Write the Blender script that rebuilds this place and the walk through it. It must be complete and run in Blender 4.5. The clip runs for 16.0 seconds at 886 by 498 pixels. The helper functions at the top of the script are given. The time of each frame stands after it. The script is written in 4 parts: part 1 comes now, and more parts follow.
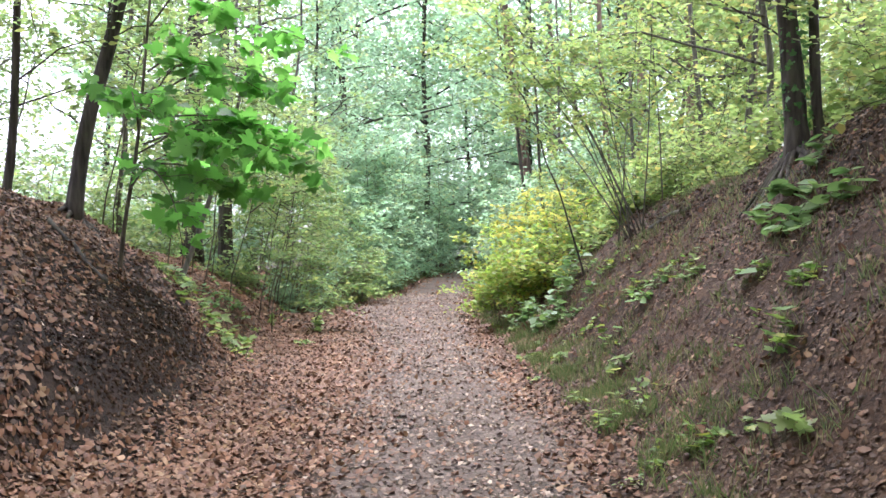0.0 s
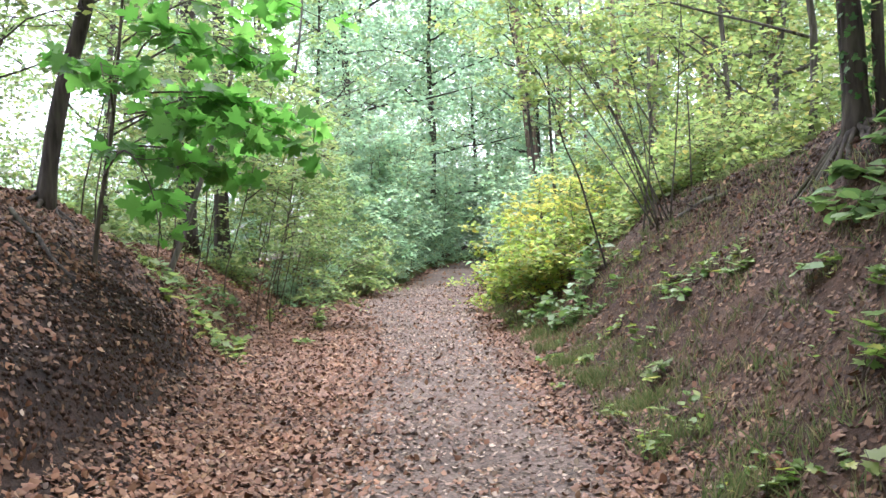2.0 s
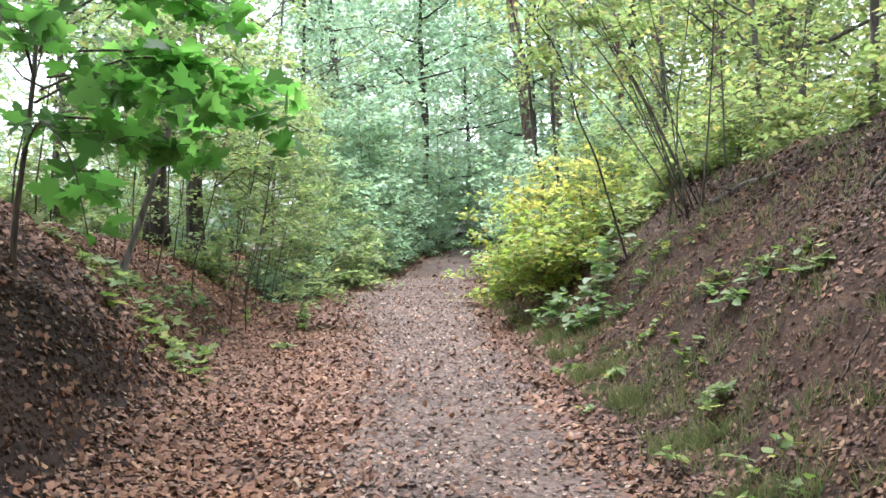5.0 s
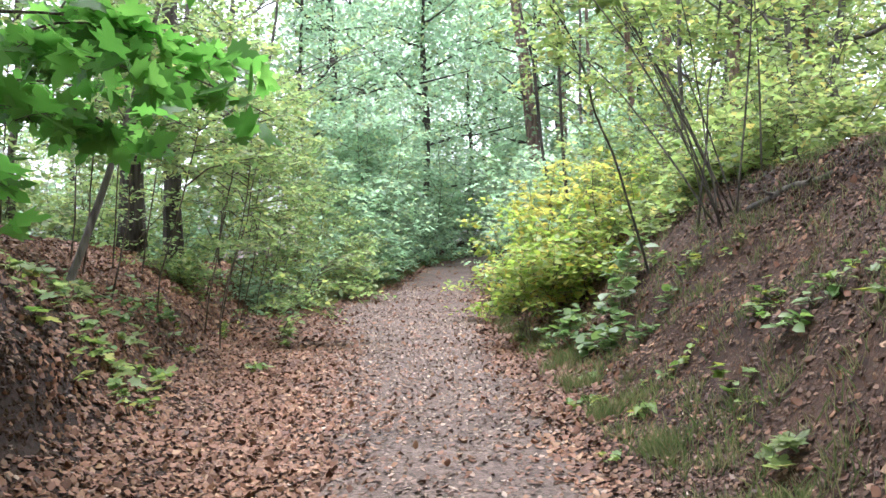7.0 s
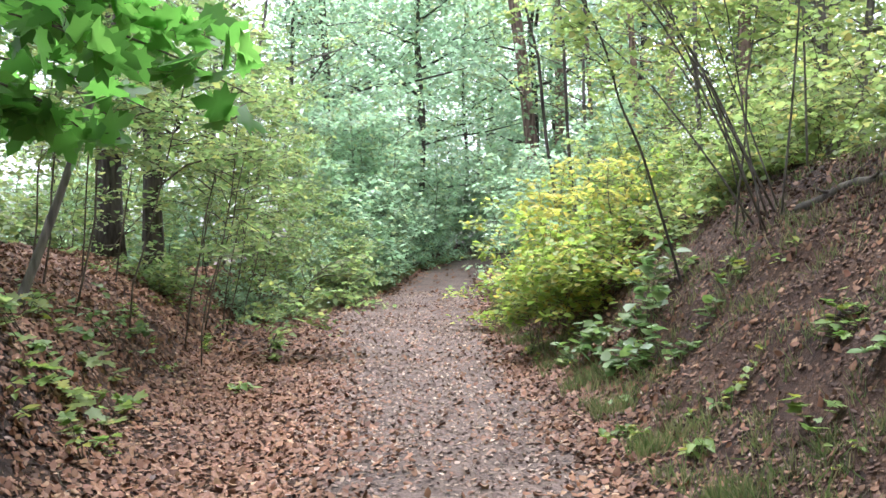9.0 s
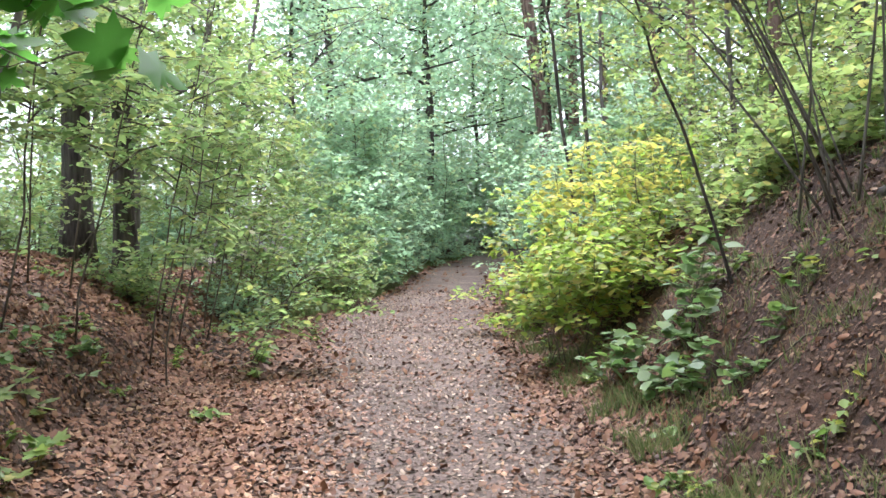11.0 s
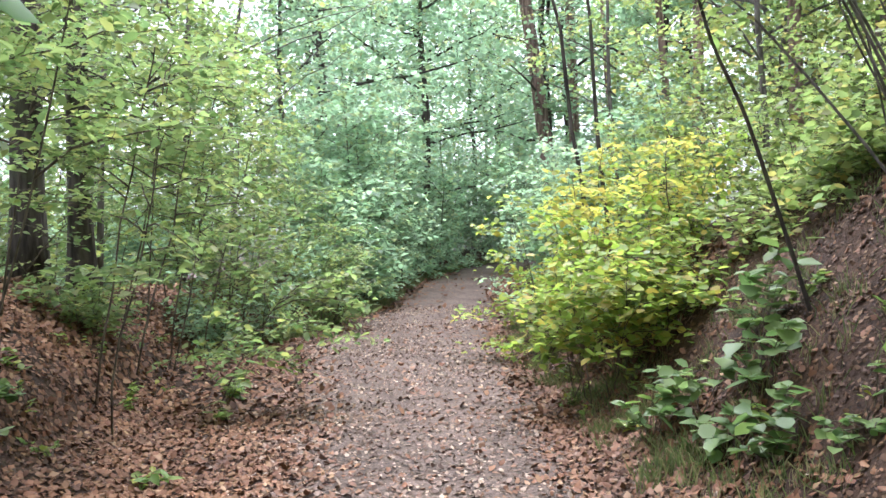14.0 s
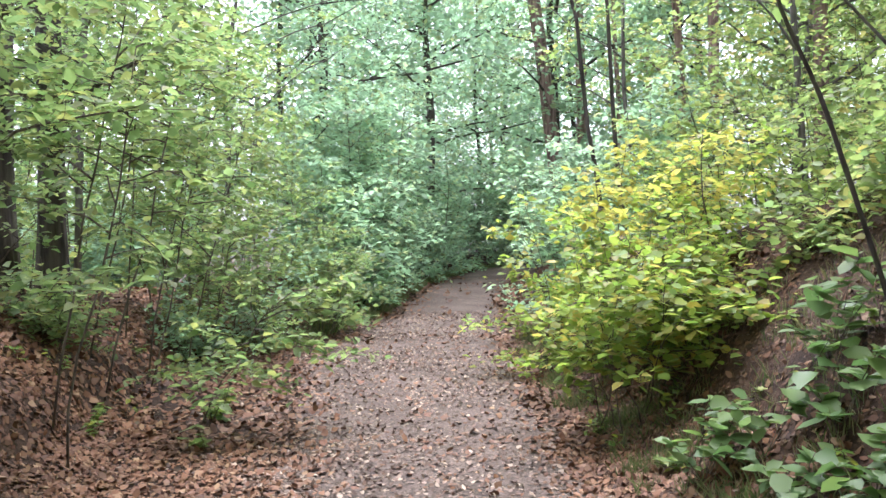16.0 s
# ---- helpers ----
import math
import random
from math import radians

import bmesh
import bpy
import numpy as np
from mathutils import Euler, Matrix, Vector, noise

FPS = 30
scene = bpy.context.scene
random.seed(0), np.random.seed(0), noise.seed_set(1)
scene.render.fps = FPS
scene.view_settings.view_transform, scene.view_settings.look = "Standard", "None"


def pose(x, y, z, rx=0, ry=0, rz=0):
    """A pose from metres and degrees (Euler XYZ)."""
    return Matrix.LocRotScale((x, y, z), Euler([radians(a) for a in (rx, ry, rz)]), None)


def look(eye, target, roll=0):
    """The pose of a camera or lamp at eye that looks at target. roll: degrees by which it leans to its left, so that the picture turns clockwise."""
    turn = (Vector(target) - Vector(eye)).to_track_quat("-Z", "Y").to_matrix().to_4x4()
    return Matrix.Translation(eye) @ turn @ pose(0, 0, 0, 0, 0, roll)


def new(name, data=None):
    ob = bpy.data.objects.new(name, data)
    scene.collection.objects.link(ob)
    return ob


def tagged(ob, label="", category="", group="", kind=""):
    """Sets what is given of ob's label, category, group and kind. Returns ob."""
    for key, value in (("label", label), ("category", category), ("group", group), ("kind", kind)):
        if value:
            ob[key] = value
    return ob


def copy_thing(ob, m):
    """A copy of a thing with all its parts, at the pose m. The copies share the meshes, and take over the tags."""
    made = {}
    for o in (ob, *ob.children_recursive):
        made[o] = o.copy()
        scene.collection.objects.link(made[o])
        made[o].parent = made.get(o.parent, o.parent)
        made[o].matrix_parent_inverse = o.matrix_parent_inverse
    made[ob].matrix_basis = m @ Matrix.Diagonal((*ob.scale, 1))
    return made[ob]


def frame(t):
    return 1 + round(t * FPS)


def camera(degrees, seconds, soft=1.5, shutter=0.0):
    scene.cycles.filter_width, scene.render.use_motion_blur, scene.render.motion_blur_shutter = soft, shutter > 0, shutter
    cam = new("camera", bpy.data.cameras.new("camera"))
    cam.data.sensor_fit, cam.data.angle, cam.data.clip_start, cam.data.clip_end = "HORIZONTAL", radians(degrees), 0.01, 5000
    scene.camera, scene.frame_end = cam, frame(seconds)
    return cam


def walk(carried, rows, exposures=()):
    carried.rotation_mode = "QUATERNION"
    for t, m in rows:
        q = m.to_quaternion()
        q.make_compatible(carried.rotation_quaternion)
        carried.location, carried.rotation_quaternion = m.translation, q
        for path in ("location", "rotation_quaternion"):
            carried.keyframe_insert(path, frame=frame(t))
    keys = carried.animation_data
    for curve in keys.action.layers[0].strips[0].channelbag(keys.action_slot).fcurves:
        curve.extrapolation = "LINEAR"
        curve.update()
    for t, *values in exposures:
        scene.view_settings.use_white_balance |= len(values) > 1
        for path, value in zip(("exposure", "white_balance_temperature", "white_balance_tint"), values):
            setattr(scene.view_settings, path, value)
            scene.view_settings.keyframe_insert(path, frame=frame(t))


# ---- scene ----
cam = camera(58.3, 16.0, 1.5)
PATH = [
    (0, (0.196, -0.884, 1.469), (0.211, 1.116, 1.485), -0.1),
    (0.5, (0.124, -0.665, 1.488), (0.151, 1.335, 1.513), 0.5),
    (1, (0.106, -0.405, 1.483), (0.074, 1.594, 1.508), 0.3),
    (1.3, (0.164, -0.222, 1.503), (0.112, 1.777, 1.518), -0.5),
    (1.5, (0.146, -0.156, 1.508), (0.107, 1.844, 1.507), -0.3),
    (2, (0.118, 0.087, 1.502), (0.121, 2.087, 1.491), -0.3),
    (2.5, (0.072, 0.332, 1.519), (0.09, 2.332, 1.496), -0.4),
    (3, (0.11, 0.595, 1.532), (0.125, 2.595, 1.497), -1.0),
    (3.5, (0.116, 0.832, 1.543), (0.118, 2.832, 1.497), -1.1),
    (4, (0.03, 1.097, 1.546), (0.031, 3.097, 1.502), -0.6),
    (4.5, (-0.006, 1.317, 1.567), (0.012, 3.316, 1.521), -0.5),
    (4.7, (0.007, 1.418, 1.566), (0.03, 3.417, 1.519), -0.6),
    (6.8, (0.087, 2.689, 1.54), (0.115, 4.688, 1.516), -0.2),
    (7, (0.088, 2.8, 1.539), (0.108, 4.8, 1.517), -0.0),
    (7.5, (-0.038, 3.075, 1.545), (-0.01, 5.075, 1.525), 0.2),
    (8, (-0.085, 3.311, 1.552), (-0.057, 5.311, 1.53), 0.4),
    (8.5, (-0.039, 3.584, 1.563), (-0.013, 5.584, 1.541), -0.1),
    (9, (-0.054, 3.809, 1.57), (-0.016, 5.808, 1.552), -0.1),
    (9.2, (-0.115, 3.921, 1.556), (-0.062, 5.92, 1.546), 0.2),
    (11.3, (0.076, 5.357, 1.588), (0.08, 7.356, 1.548), -0.8),
    (11.5, (0.07, 5.445, 1.604), (0.078, 7.445, 1.556), -0.8),
    (12, (0.075, 5.681, 1.602), (0.081, 7.68, 1.553), -0.9),
    (12.5, (0.09, 5.913, 1.633), (0.095, 7.913, 1.585), -1.0),
    (13, (0.034, 6.152, 1.622), (0.049, 8.152, 1.597), -0.7),
    (13.5, (-0.028, 6.357, 1.635), (-0.004, 8.357, 1.617), -0.4),
    (14, (0.002, 6.592, 1.631), (0.02, 8.592, 1.626), -1.0),
    (14.5, (0.019, 6.822, 1.646), (0.031, 8.822, 1.639), -1.2),
    (15, (-0.04, 7.061, 1.648), (0.0, 9.06, 1.647), -0.8),
    (15.5, (-0.075, 7.289, 1.646), (-0.039, 9.288, 1.644), -0.5),
    (16, (-0.054, 7.532, 1.65), (-0.042, 9.532, 1.652), -0.5),
]
walk(cam, [(t, look(eye, target, roll)) for t, eye, target, roll in PATH], [(0, 2.54, 5800, 21), (4, 2.52, 5800, 21), (9, 2.48, 5800, 21), (16, 2.45, 5800, 21)])

# ---- light ----
world = bpy.data.worlds.new("overcast_sky")
scene.world = world
world.use_nodes = True
wn, wl = world.node_tree.nodes, world.node_tree.links
wn.clear()
sky = wn.new("ShaderNodeTexSky")
sky.sky_type, sky.sun_disc = "NISHITA", False
sky.sun_elevation, sky.sun_rotation = radians(70), radians(7)
sky.air_density, sky.dust_density, sky.ozone_density = 1.0, 4.0, 1.0
grey = wn.new("ShaderNodeHueSaturation")
grey.inputs["Saturation"].default_value = 0.22
wbg = wn.new("ShaderNodeBackground")
wbg.inputs["Strength"].default_value = 0.15
wout = wn.new("ShaderNodeOutputWorld")
wl.new(sky.outputs[0], grey.inputs["Color"])
wl.new(grey.outputs[0], wbg.inputs["Color"])
wl.new(wbg.outputs[0], wout.inputs["Surface"])

sun = new("sun", bpy.data.lights.new("sun", "SUN"))
sun.data.energy, sun.data.angle, sun.data.color = 1.1, radians(80), (1.0, 0.97, 0.93)
sun.matrix_world = look((1.5, 22, 34), (0, 10, 0))

# ---- materials ----


def base_mat(name, rough=0.8):
    m = bpy.data.materials.new(name)
    m.use_nodes = True
    nt = m.node_tree
    b = nt.nodes["Principled BSDF"]
    b.inputs["Roughness"].default_value = rough
    b.inputs["Specular IOR Level"].default_value = 0.3
    return m, nt, b


def ramp(nt, stops):
    r = nt.nodes.new("ShaderNodeValToRGB")
    e = r.color_ramp.elements
    while len(e) < len(stops):
        e.new(0.5)
    for k, (p, c) in zip(e, stops):
        k.position, k.color = p, (*c, 1)
    return r


def noise_node(nt, scale, detail=4, rough=0.6, src="Object"):
    tc = nt.nodes.new("ShaderNodeTexCoord")
    n = nt.nodes.new("ShaderNodeTexNoise")
    n.inputs["Scale"].default_value, n.inputs["Detail"].default_value, n.inputs["Roughness"].default_value = scale, detail, rough
    nt.links.new(tc.outputs[src], n.inputs["Vector"])
    return n


def mixed(nt, a, b, fac, mode="MIX"):
    m = nt.nodes.new("ShaderNodeMix")
    m.data_type, m.blend_type = "RGBA", mode
    for sock, v in ((m.inputs["Factor"], fac), (m.inputs[6], a), (m.inputs[7], b)):
        if isinstance(v, (int, float)):
            sock.default_value = v
        elif isinstance(v, tuple):
            sock.default_value = (*v, 1)
        else:
            nt.links.new(v, sock)
    return m.outputs[2]


def bump(nt, b, height, strength, dist):
    n = nt.nodes.new("ShaderNodeBump")
    n.inputs["Strength"].default_value, n.inputs["Distance"].default_value = strength, dist
    nt.links.new(height, n.inputs["Height"])
    nt.links.new(n.outputs[0], b.inputs["Normal"])


def leaf_mat(name, colours, translucent=0.45, rough=0.45):
    """Leaf blades: each leaf has its own shade, with light passing through."""
    m, nt, b = base_mat(name, rough)
    geo = nt.nodes.new("ShaderNodeNewGeometry")
    n = len(colours)
    r = ramp(nt, [(i / max(1, n - 1), c) for i, c in enumerate(colours)])
    nt.links.new(geo.outputs["Random Per Island"], r.inputs[0])
    patch = noise_node(nt, 1.3, 2)
    spread = nt.nodes.new("ShaderNodeMapRange")
    for k, v in zip(("From Min", "From Max", "To Min", "To Max"), (0.3, 0.7, 0.72, 1.25)):
        spread.inputs[k].default_value = v
    nt.links.new(patch.outputs[0], spread.inputs[0])
    hsv = nt.nodes.new("ShaderNodeHueSaturation")
    nt.links.new(r.outputs[0], hsv.inputs["Color"])
    nt.links.new(spread.outputs[0], hsv.inputs["Value"])
    nt.links.new(hsv.outputs[0], b.inputs["Base Color"])
    if translucent:
        tr = nt.nodes.new("ShaderNodeBsdfTranslucent")
        warm = mixed(nt, hsv.outputs[0], (0.94, 1.0, 0.82), 0.5, "MULTIPLY")
        lift = nt.nodes.new("ShaderNodeHueSaturation")
        lift.inputs["Value"].default_value = 2.3
        nt.links.new(warm, lift.inputs["Color"])
        nt.links.new(lift.outputs[0], tr.inputs["Color"])
        mx = nt.nodes.new("ShaderNodeMixShader")
        mx.inputs[0].default_value = translucent
        nt.links.new(b.outputs[0], mx.inputs[1])
        nt.links.new(tr.outputs[0], mx.inputs[2])
        nt.links.new(mx.outputs[0], nt.nodes["Material Output"].inputs["Surface"])
    return m


def bark_mat(name, dark, light, scale=14.0, moss=0.0):
    m, nt, b = base_mat(name, 0.9)
    tc = nt.nodes.new("ShaderNodeTexCoord")
    mp = nt.nodes.new("ShaderNodeMapping")
    mp.inputs["Scale"].default_value = (1, 1, 0.16)
    nt.links.new(tc.outputs["Object"], mp.inputs[0])
    n = nt.nodes.new("ShaderNodeTexNoise")
    n.inputs["Scale"].default_value, n.inputs["Detail"].default_value = scale, 8
    nt.links.new(mp.outputs[0], n.inputs["Vector"])
    r = ramp(nt, [(0.35, dark), (0.62, light)])
    nt.links.new(n.outputs[0], r.inputs[0])
    big = noise_node(nt, 2.2, 3)
    r2 = ramp(nt, [(0.5, (0, 0, 0)), (0.72, (1, 1, 1))])
    nt.links.new(big.outputs[0], r2.inputs[0])
    sep = nt.nodes.new("ShaderNodeMath")
    sep.operation, sep.inputs[1].default_value = "MULTIPLY", moss
    nt.links.new(r2.outputs[0], sep.inputs[0])
    col = mixed(nt, r.outputs[0], (0.07, 0.09, 0.03), sep.outputs[0])
    nt.links.new(col, b.inputs["Base Color"])
    bump(nt, b, n.outputs[0], 0.9, 0.03)
    return m


def soil_mat(name, stops, pebble, rough=0.95):
    m, nt, b = base_mat(name, rough)
    big, fine = noise_node(nt, 0.9, 5), noise_node(nt, 38.0, 6, 0.7)
    r1, r2 = ramp(nt, stops), ramp(nt, [(0.3, (0.45, 0.45, 0.45)), (0.7, (1.4, 1.35, 1.3))])
    nt.links.new(big.outputs[0], r1.inputs[0])
    nt.links.new(fine.outputs[0], r2.inputs[0])
    col = mixed(nt, r1.outputs[0], r2.outputs[0], 1.0, "MULTIPLY")
    v = nt.nodes.new("ShaderNodeTexVoronoi")
    v.inputs["Scale"].default_value = pebble
    tc = nt.nodes.new("ShaderNodeTexCoord")
    nt.links.new(tc.outputs["Object"], v.inputs["Vector"])
    hs = nt.nodes.new("ShaderNodeHueSaturation")
    hs.inputs["Saturation"].default_value = 0.0
    nt.links.new(v.outputs["Color"], hs.inputs["Color"])
    col = mixed(nt, col, hs.outputs[0], 0.75, "OVERLAY")
    nt.links.new(col, b.inputs["Base Color"])
    bump(nt, b, fine.outputs[0], 0.8, 0.02)
    return m


M_GROUND = soil_mat("forest_soil", [(0.3, (0.01701, 0.009318, 0.005265)), (0.55, (0.03572, 0.02019, 0.01124)), (0.75, (0.05952, 0.03489, 0.01967))], 22)
M_PATH = soil_mat("trodden_earth", [(0.3, (0.04814, 0.03643, 0.02856)), (0.55, (0.07801, 0.05973, 0.04779)), (0.75, (0.1048, 0.08182, 0.06646))], 30)
M_BANK = soil_mat("bare_dark_soil", [(0.3, (0.00968, 0.00572, 0.003564)), (0.6, (0.0213, 0.01276, 0.00792)), (0.8, (0.03678, 0.02288, 0.01426))], 18)
M_LITTER = leaf_mat("dry_leaves", [(0.0679, 0.03, 0.01344), (0.1067, 0.048, 0.02184), (0.1327, 0.05848, 0.02621), (0.1164, 0.06, 0.02772), (0.1843, 0.09288, 0.04455), (0.1106, 0.04403, 0.01835), (0.2619, 0.165, 0.0882)], 0.0, 0.65)
M_BROWN = leaf_mat("rotting_leaves", [(0.02746, 0.01394, 0.00624), (0.05887, 0.02923, 0.01352), (0.08633, 0.04586, 0.02187), (0.03921, 0.01949, 0.009393), (0.1258, 0.073, 0.03744), (0.07072, 0.03478, 0.01563), (0.1883, 0.1184, 0.06529)], 0.0, 0.7)
M_PALE = leaf_mat("pale_dry_leaves", [(0.069, 0.04455, 0.03103), (0.0954, 0.06028, 0.04062), (0.1915, 0.1318, 0.09284), (0.06381, 0.03915, 0.02641), (0.3191, 0.2492, 0.1785), (0.1361, 0.07877, 0.04925), (0.0828, 0.05168, 0.03481)], 0.0, 0.65)
M_MAPLE = leaf_mat("maple_leaf", [(0.04657, 0.128, 0.0212), (0.06653, 0.1722, 0.02892), (0.09979, 0.2165, 0.04338)], 0.6)
M_HORN = leaf_mat("hornbeam_leaf", [(0.08193, 0.1369, 0.04286), (0.1158, 0.17, 0.05745), (0.1542, 0.2033, 0.07202), (0.09644, 0.1535, 0.05745), (0.1928, 0.2074, 0.06431), (0.0723, 0.1245, 0.04801)], 0.5)
M_HAZEL = leaf_mat("hazel_leaf", [(0.1123, 0.168, 0.0506), (0.1451, 0.2016, 0.06072), (0.1825, 0.2226, 0.07084), (0.1217, 0.1848, 0.07084), (0.2808, 0.2436, 0.07586)], 0.5)
M_YELLOW = leaf_mat("yellow_green_leaf", [(0.1194, 0.1989, 0.03442), (0.1648, 0.2412, 0.03825), (0.2093, 0.2592, 0.0459), (0.1399, 0.2223, 0.0459), (0.319, 0.2592, 0.05355), (0.09974, 0.1764, 0.03825)], 0.46)
M_GOLD = leaf_mat("autumn_yellow_leaf", [(0.24, 0.26, 0.055), (0.32, 0.29, 0.06), (0.20, 0.25, 0.055), (0.36, 0.28, 0.07)], 0.45)
# leaves for the distance: paler and bluer, with the haze painted into the colour
M_HAZY = leaf_mat("hazy_green_leaf", [(0.1399, 0.2203, 0.135), (0.1759, 0.2644, 0.173), (0.2122, 0.2986, 0.2054), (0.1549, 0.235, 0.1297), (0.2284, 0.2546, 0.1297)], 0.58)
M_DEEP = leaf_mat("deep_green_leaf", [(0.035, 0.09, 0.025), (0.055, 0.13, 0.035), (0.08, 0.16, 0.05)])
M_HERB = leaf_mat("bank_plant_leaf", [(0.07735, 0.145, 0.0255), (0.1105, 0.178, 0.03825), (0.1547, 0.212, 0.051), (0.221, 0.23, 0.03188)], 0.35)
M_BRAMBLE = leaf_mat("bramble_leaf", [(0.066, 0.1258, 0.0374), (0.09354, 0.1597, 0.051), (0.132, 0.1984, 0.068), (0.11, 0.1694, 0.0408)], 0.35)
M_GRASS = leaf_mat("grass_blade", [(0.04725, 0.081, 0.024), (0.081, 0.1148, 0.036), (0.1215, 0.135, 0.054), (0.1755, 0.1553, 0.078)], 0.3)
M_BARK = bark_mat("dark_bark", (0.022, 0.018, 0.015), (0.075, 0.062, 0.05), 16, 0.4)
M_BARK2 = bark_mat("grey_bark", (0.06, 0.053, 0.045), (0.16, 0.145, 0.125), 18, 0.5)
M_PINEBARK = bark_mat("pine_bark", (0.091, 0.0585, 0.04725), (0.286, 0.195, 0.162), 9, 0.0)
M_STEM = bark_mat("thin_stem_bark", (0.045, 0.036, 0.026), (0.12, 0.10, 0.07), 30, 0.3)

# ---- mesh tools ----
rng = np.random.default_rng(7)


def mesh_tris(name, verts, tris, mats, mat_index=None, smooth=False):
    """A mesh from arrays of vertices and triangles."""
    me = bpy.data.meshes.new(name)
    verts, tris = np.asarray(verts, np.float32), np.asarray(tris, np.int32)
    me.vertices.add(len(verts))
    me.vertices.foreach_set("co", verts.ravel())
    me.loops.add(tris.size)
    me.loops.foreach_set("vertex_index", tris.ravel())
    me.polygons.add(len(tris))
    me.polygons.foreach_set("loop_start", np.arange(0, tris.size, 3, dtype=np.int32))
    me.polygons.foreach_set("loop_total", np.full(len(tris), 3, np.int32))
    if mat_index is not None:
        me.polygons.foreach_set("material_index", np.asarray(mat_index, np.int32))
    if smooth:
        me.polygons.foreach_set("use_smooth", np.ones(len(tris), bool))
    for m in mats:
        me.materials.append(m)
    me.update(calc_edges=True)
    me.validate()
    return me


def part(name, data, parent, label=""):
    ob = new(name, data)
    ob.parent = parent
    return tagged(ob, label)


def join(chunks):
    """Stack several (verts, tris) pieces."""
    vs, ts, n = [], [], 0
    for v, t in chunks:
        vs.append(np.asarray(v, float).reshape(-1, 3))
        ts.append(np.asarray(t, int).reshape(-1, 3) + n)
        n += len(vs[-1])
    return np.concatenate(vs), np.concatenate(ts)


def tube(points, radii, sides=8, knobby=0.0, seed=0):
    """A tapered round limb along a line of points."""
    p, r = np.asarray(points, float), np.asarray(radii, float)
    g = np.random.default_rng(seed)
    d = np.gradient(p, axis=0)
    d /= np.linalg.norm(d, axis=1, keepdims=True) + 1e-9
    ref = np.where(np.abs(d[:, 2:3]) > 0.9, [[1.0, 0, 0]], [[0, 0, 1.0]])
    u = np.cross(d, ref)
    u /= np.linalg.norm(u, axis=1, keepdims=True) + 1e-9
    w = np.cross(d, u)
    a = np.linspace(0, 2 * np.pi, sides, endpoint=False)
    wob = 1 + knobby * g.normal(size=(len(p), sides))
    ring = p[:, None] + (u[:, None] * np.cos(a)[None, :, None] + w[:, None] * np.sin(a)[None, :, None]) * (r[:, None] * wob)[..., None]
    v = np.concatenate([ring.reshape(-1, 3), p[:1], p[-1:]])
    n, j = len(p), np.arange(sides)
    k = (j + 1) % sides
    row = (np.arange(n - 1) * sides)[:, None]
    q, w2 = row + j, row + k
    t = np.concatenate([np.stack([q, q + sides, w2], -1).reshape(-1, 3), np.stack([w2, q + sides, w2 + sides], -1).reshape(-1, 3),
                        np.stack([np.full(sides, n * sides), j, k], -1), np.stack([np.full(sides, n * sides + 1), (n - 1) * sides + k, (n - 1) * sides + j], -1)])
    return v, t


def wander(a, b, n, sway, seed, sag=0.0):
    """A line from a to b that strays a little; sag bends it down (or up if negative)."""
    g = np.random.default_rng(seed)
    a, b = np.asarray(a, float), np.asarray(b, float)
    s = np.linspace(0, 1, n)[:, None]
    p = a + (b - a) * s
    off = np.cumsum(g.normal(0, sway, (n, 3)), axis=0)
    off -= off[:1] + (off[-1:] - off[:1]) * s
    p = p + off
    p[:, 2] -= sag * (4 * s[:, 0] * (1 - s[:, 0]))
    return p


def fan(outline, lift=0.0):
    """A leaf blade: fan of triangles round its middle."""
    o = np.array([(x, y, 0.0) for x, y in outline])
    mid = np.array([[0, 0.45, -lift]])
    v = np.concatenate([mid, o])
    k = len(o)
    return v, np.array([(0, 1 + i, 1 + (i + 1) % k) for i in range(k)])


OVAL = (np.array([(0, 0, 0), (-0.31, 0.36, 0.08), (-0.2, 0.75, 0.05), (0, 1.05, -0.06), (0.2, 0.75, 0.05), (0.31, 0.36, 0.08)]),
        np.array([(0, 3, 1), (1, 3, 2), (0, 5, 3), (5, 4, 3)]))
RHOMB = (np.array([(0, 0, 0), (-0.34, 0.5, 0.09), (0, 1, -0.04), (0.34, 0.5, 0.09)]), np.array([(0, 2, 1), (0, 3, 2)]))
MAPLE = fan([(0, 0), (-0.16, 0.04), (-0.42, 0.0), (-0.34, 0.2), (-0.62, 0.42), (-0.36, 0.46), (-0.34, 0.62), (-0.16, 0.58),
             (-0.2, 0.82), (0, 1.08), (0.2, 0.82), (0.16, 0.58), (0.34, 0.62), (0.36, 0.46), (0.62, 0.42), (0.34, 0.2), (0.42, 0.0), (0.16, 0.04)], 0.04)
ROUND = (np.array([(0, 0, 0), (-0.4, 0.3, 0.07), (-0.36, 0.7, 0.05), (0, 1.02, -0.06), (0.36, 0.7, 0.05), (0.4, 0.3, 0.07)]),
         np.array([(0, 3, 1), (1, 3, 2), (0, 5, 3), (5, 4, 3)]))
CURLED = (np.array([(0, 0, 0.02), (-0.37, 0.26, 0.2), (-0.16, 0.82, 0.06), (0.1, 0.96, 0.22), (0.36, 0.6, 0.1), (0.26, 0.16, 0.02)]),
          np.array([(0, 3, 1), (1, 3, 2), (0, 5, 3), (5, 4, 3)]))
BLADE = (np.array([(-0.03, 0, 0), (0.03, 0, 0), (-0.02, 0.55, 0.04), (0.02, 0.55, 0.04), (0, 1, 0.22)]), np.array([(0, 1, 2), (1, 3, 2), (2, 3, 4)]))


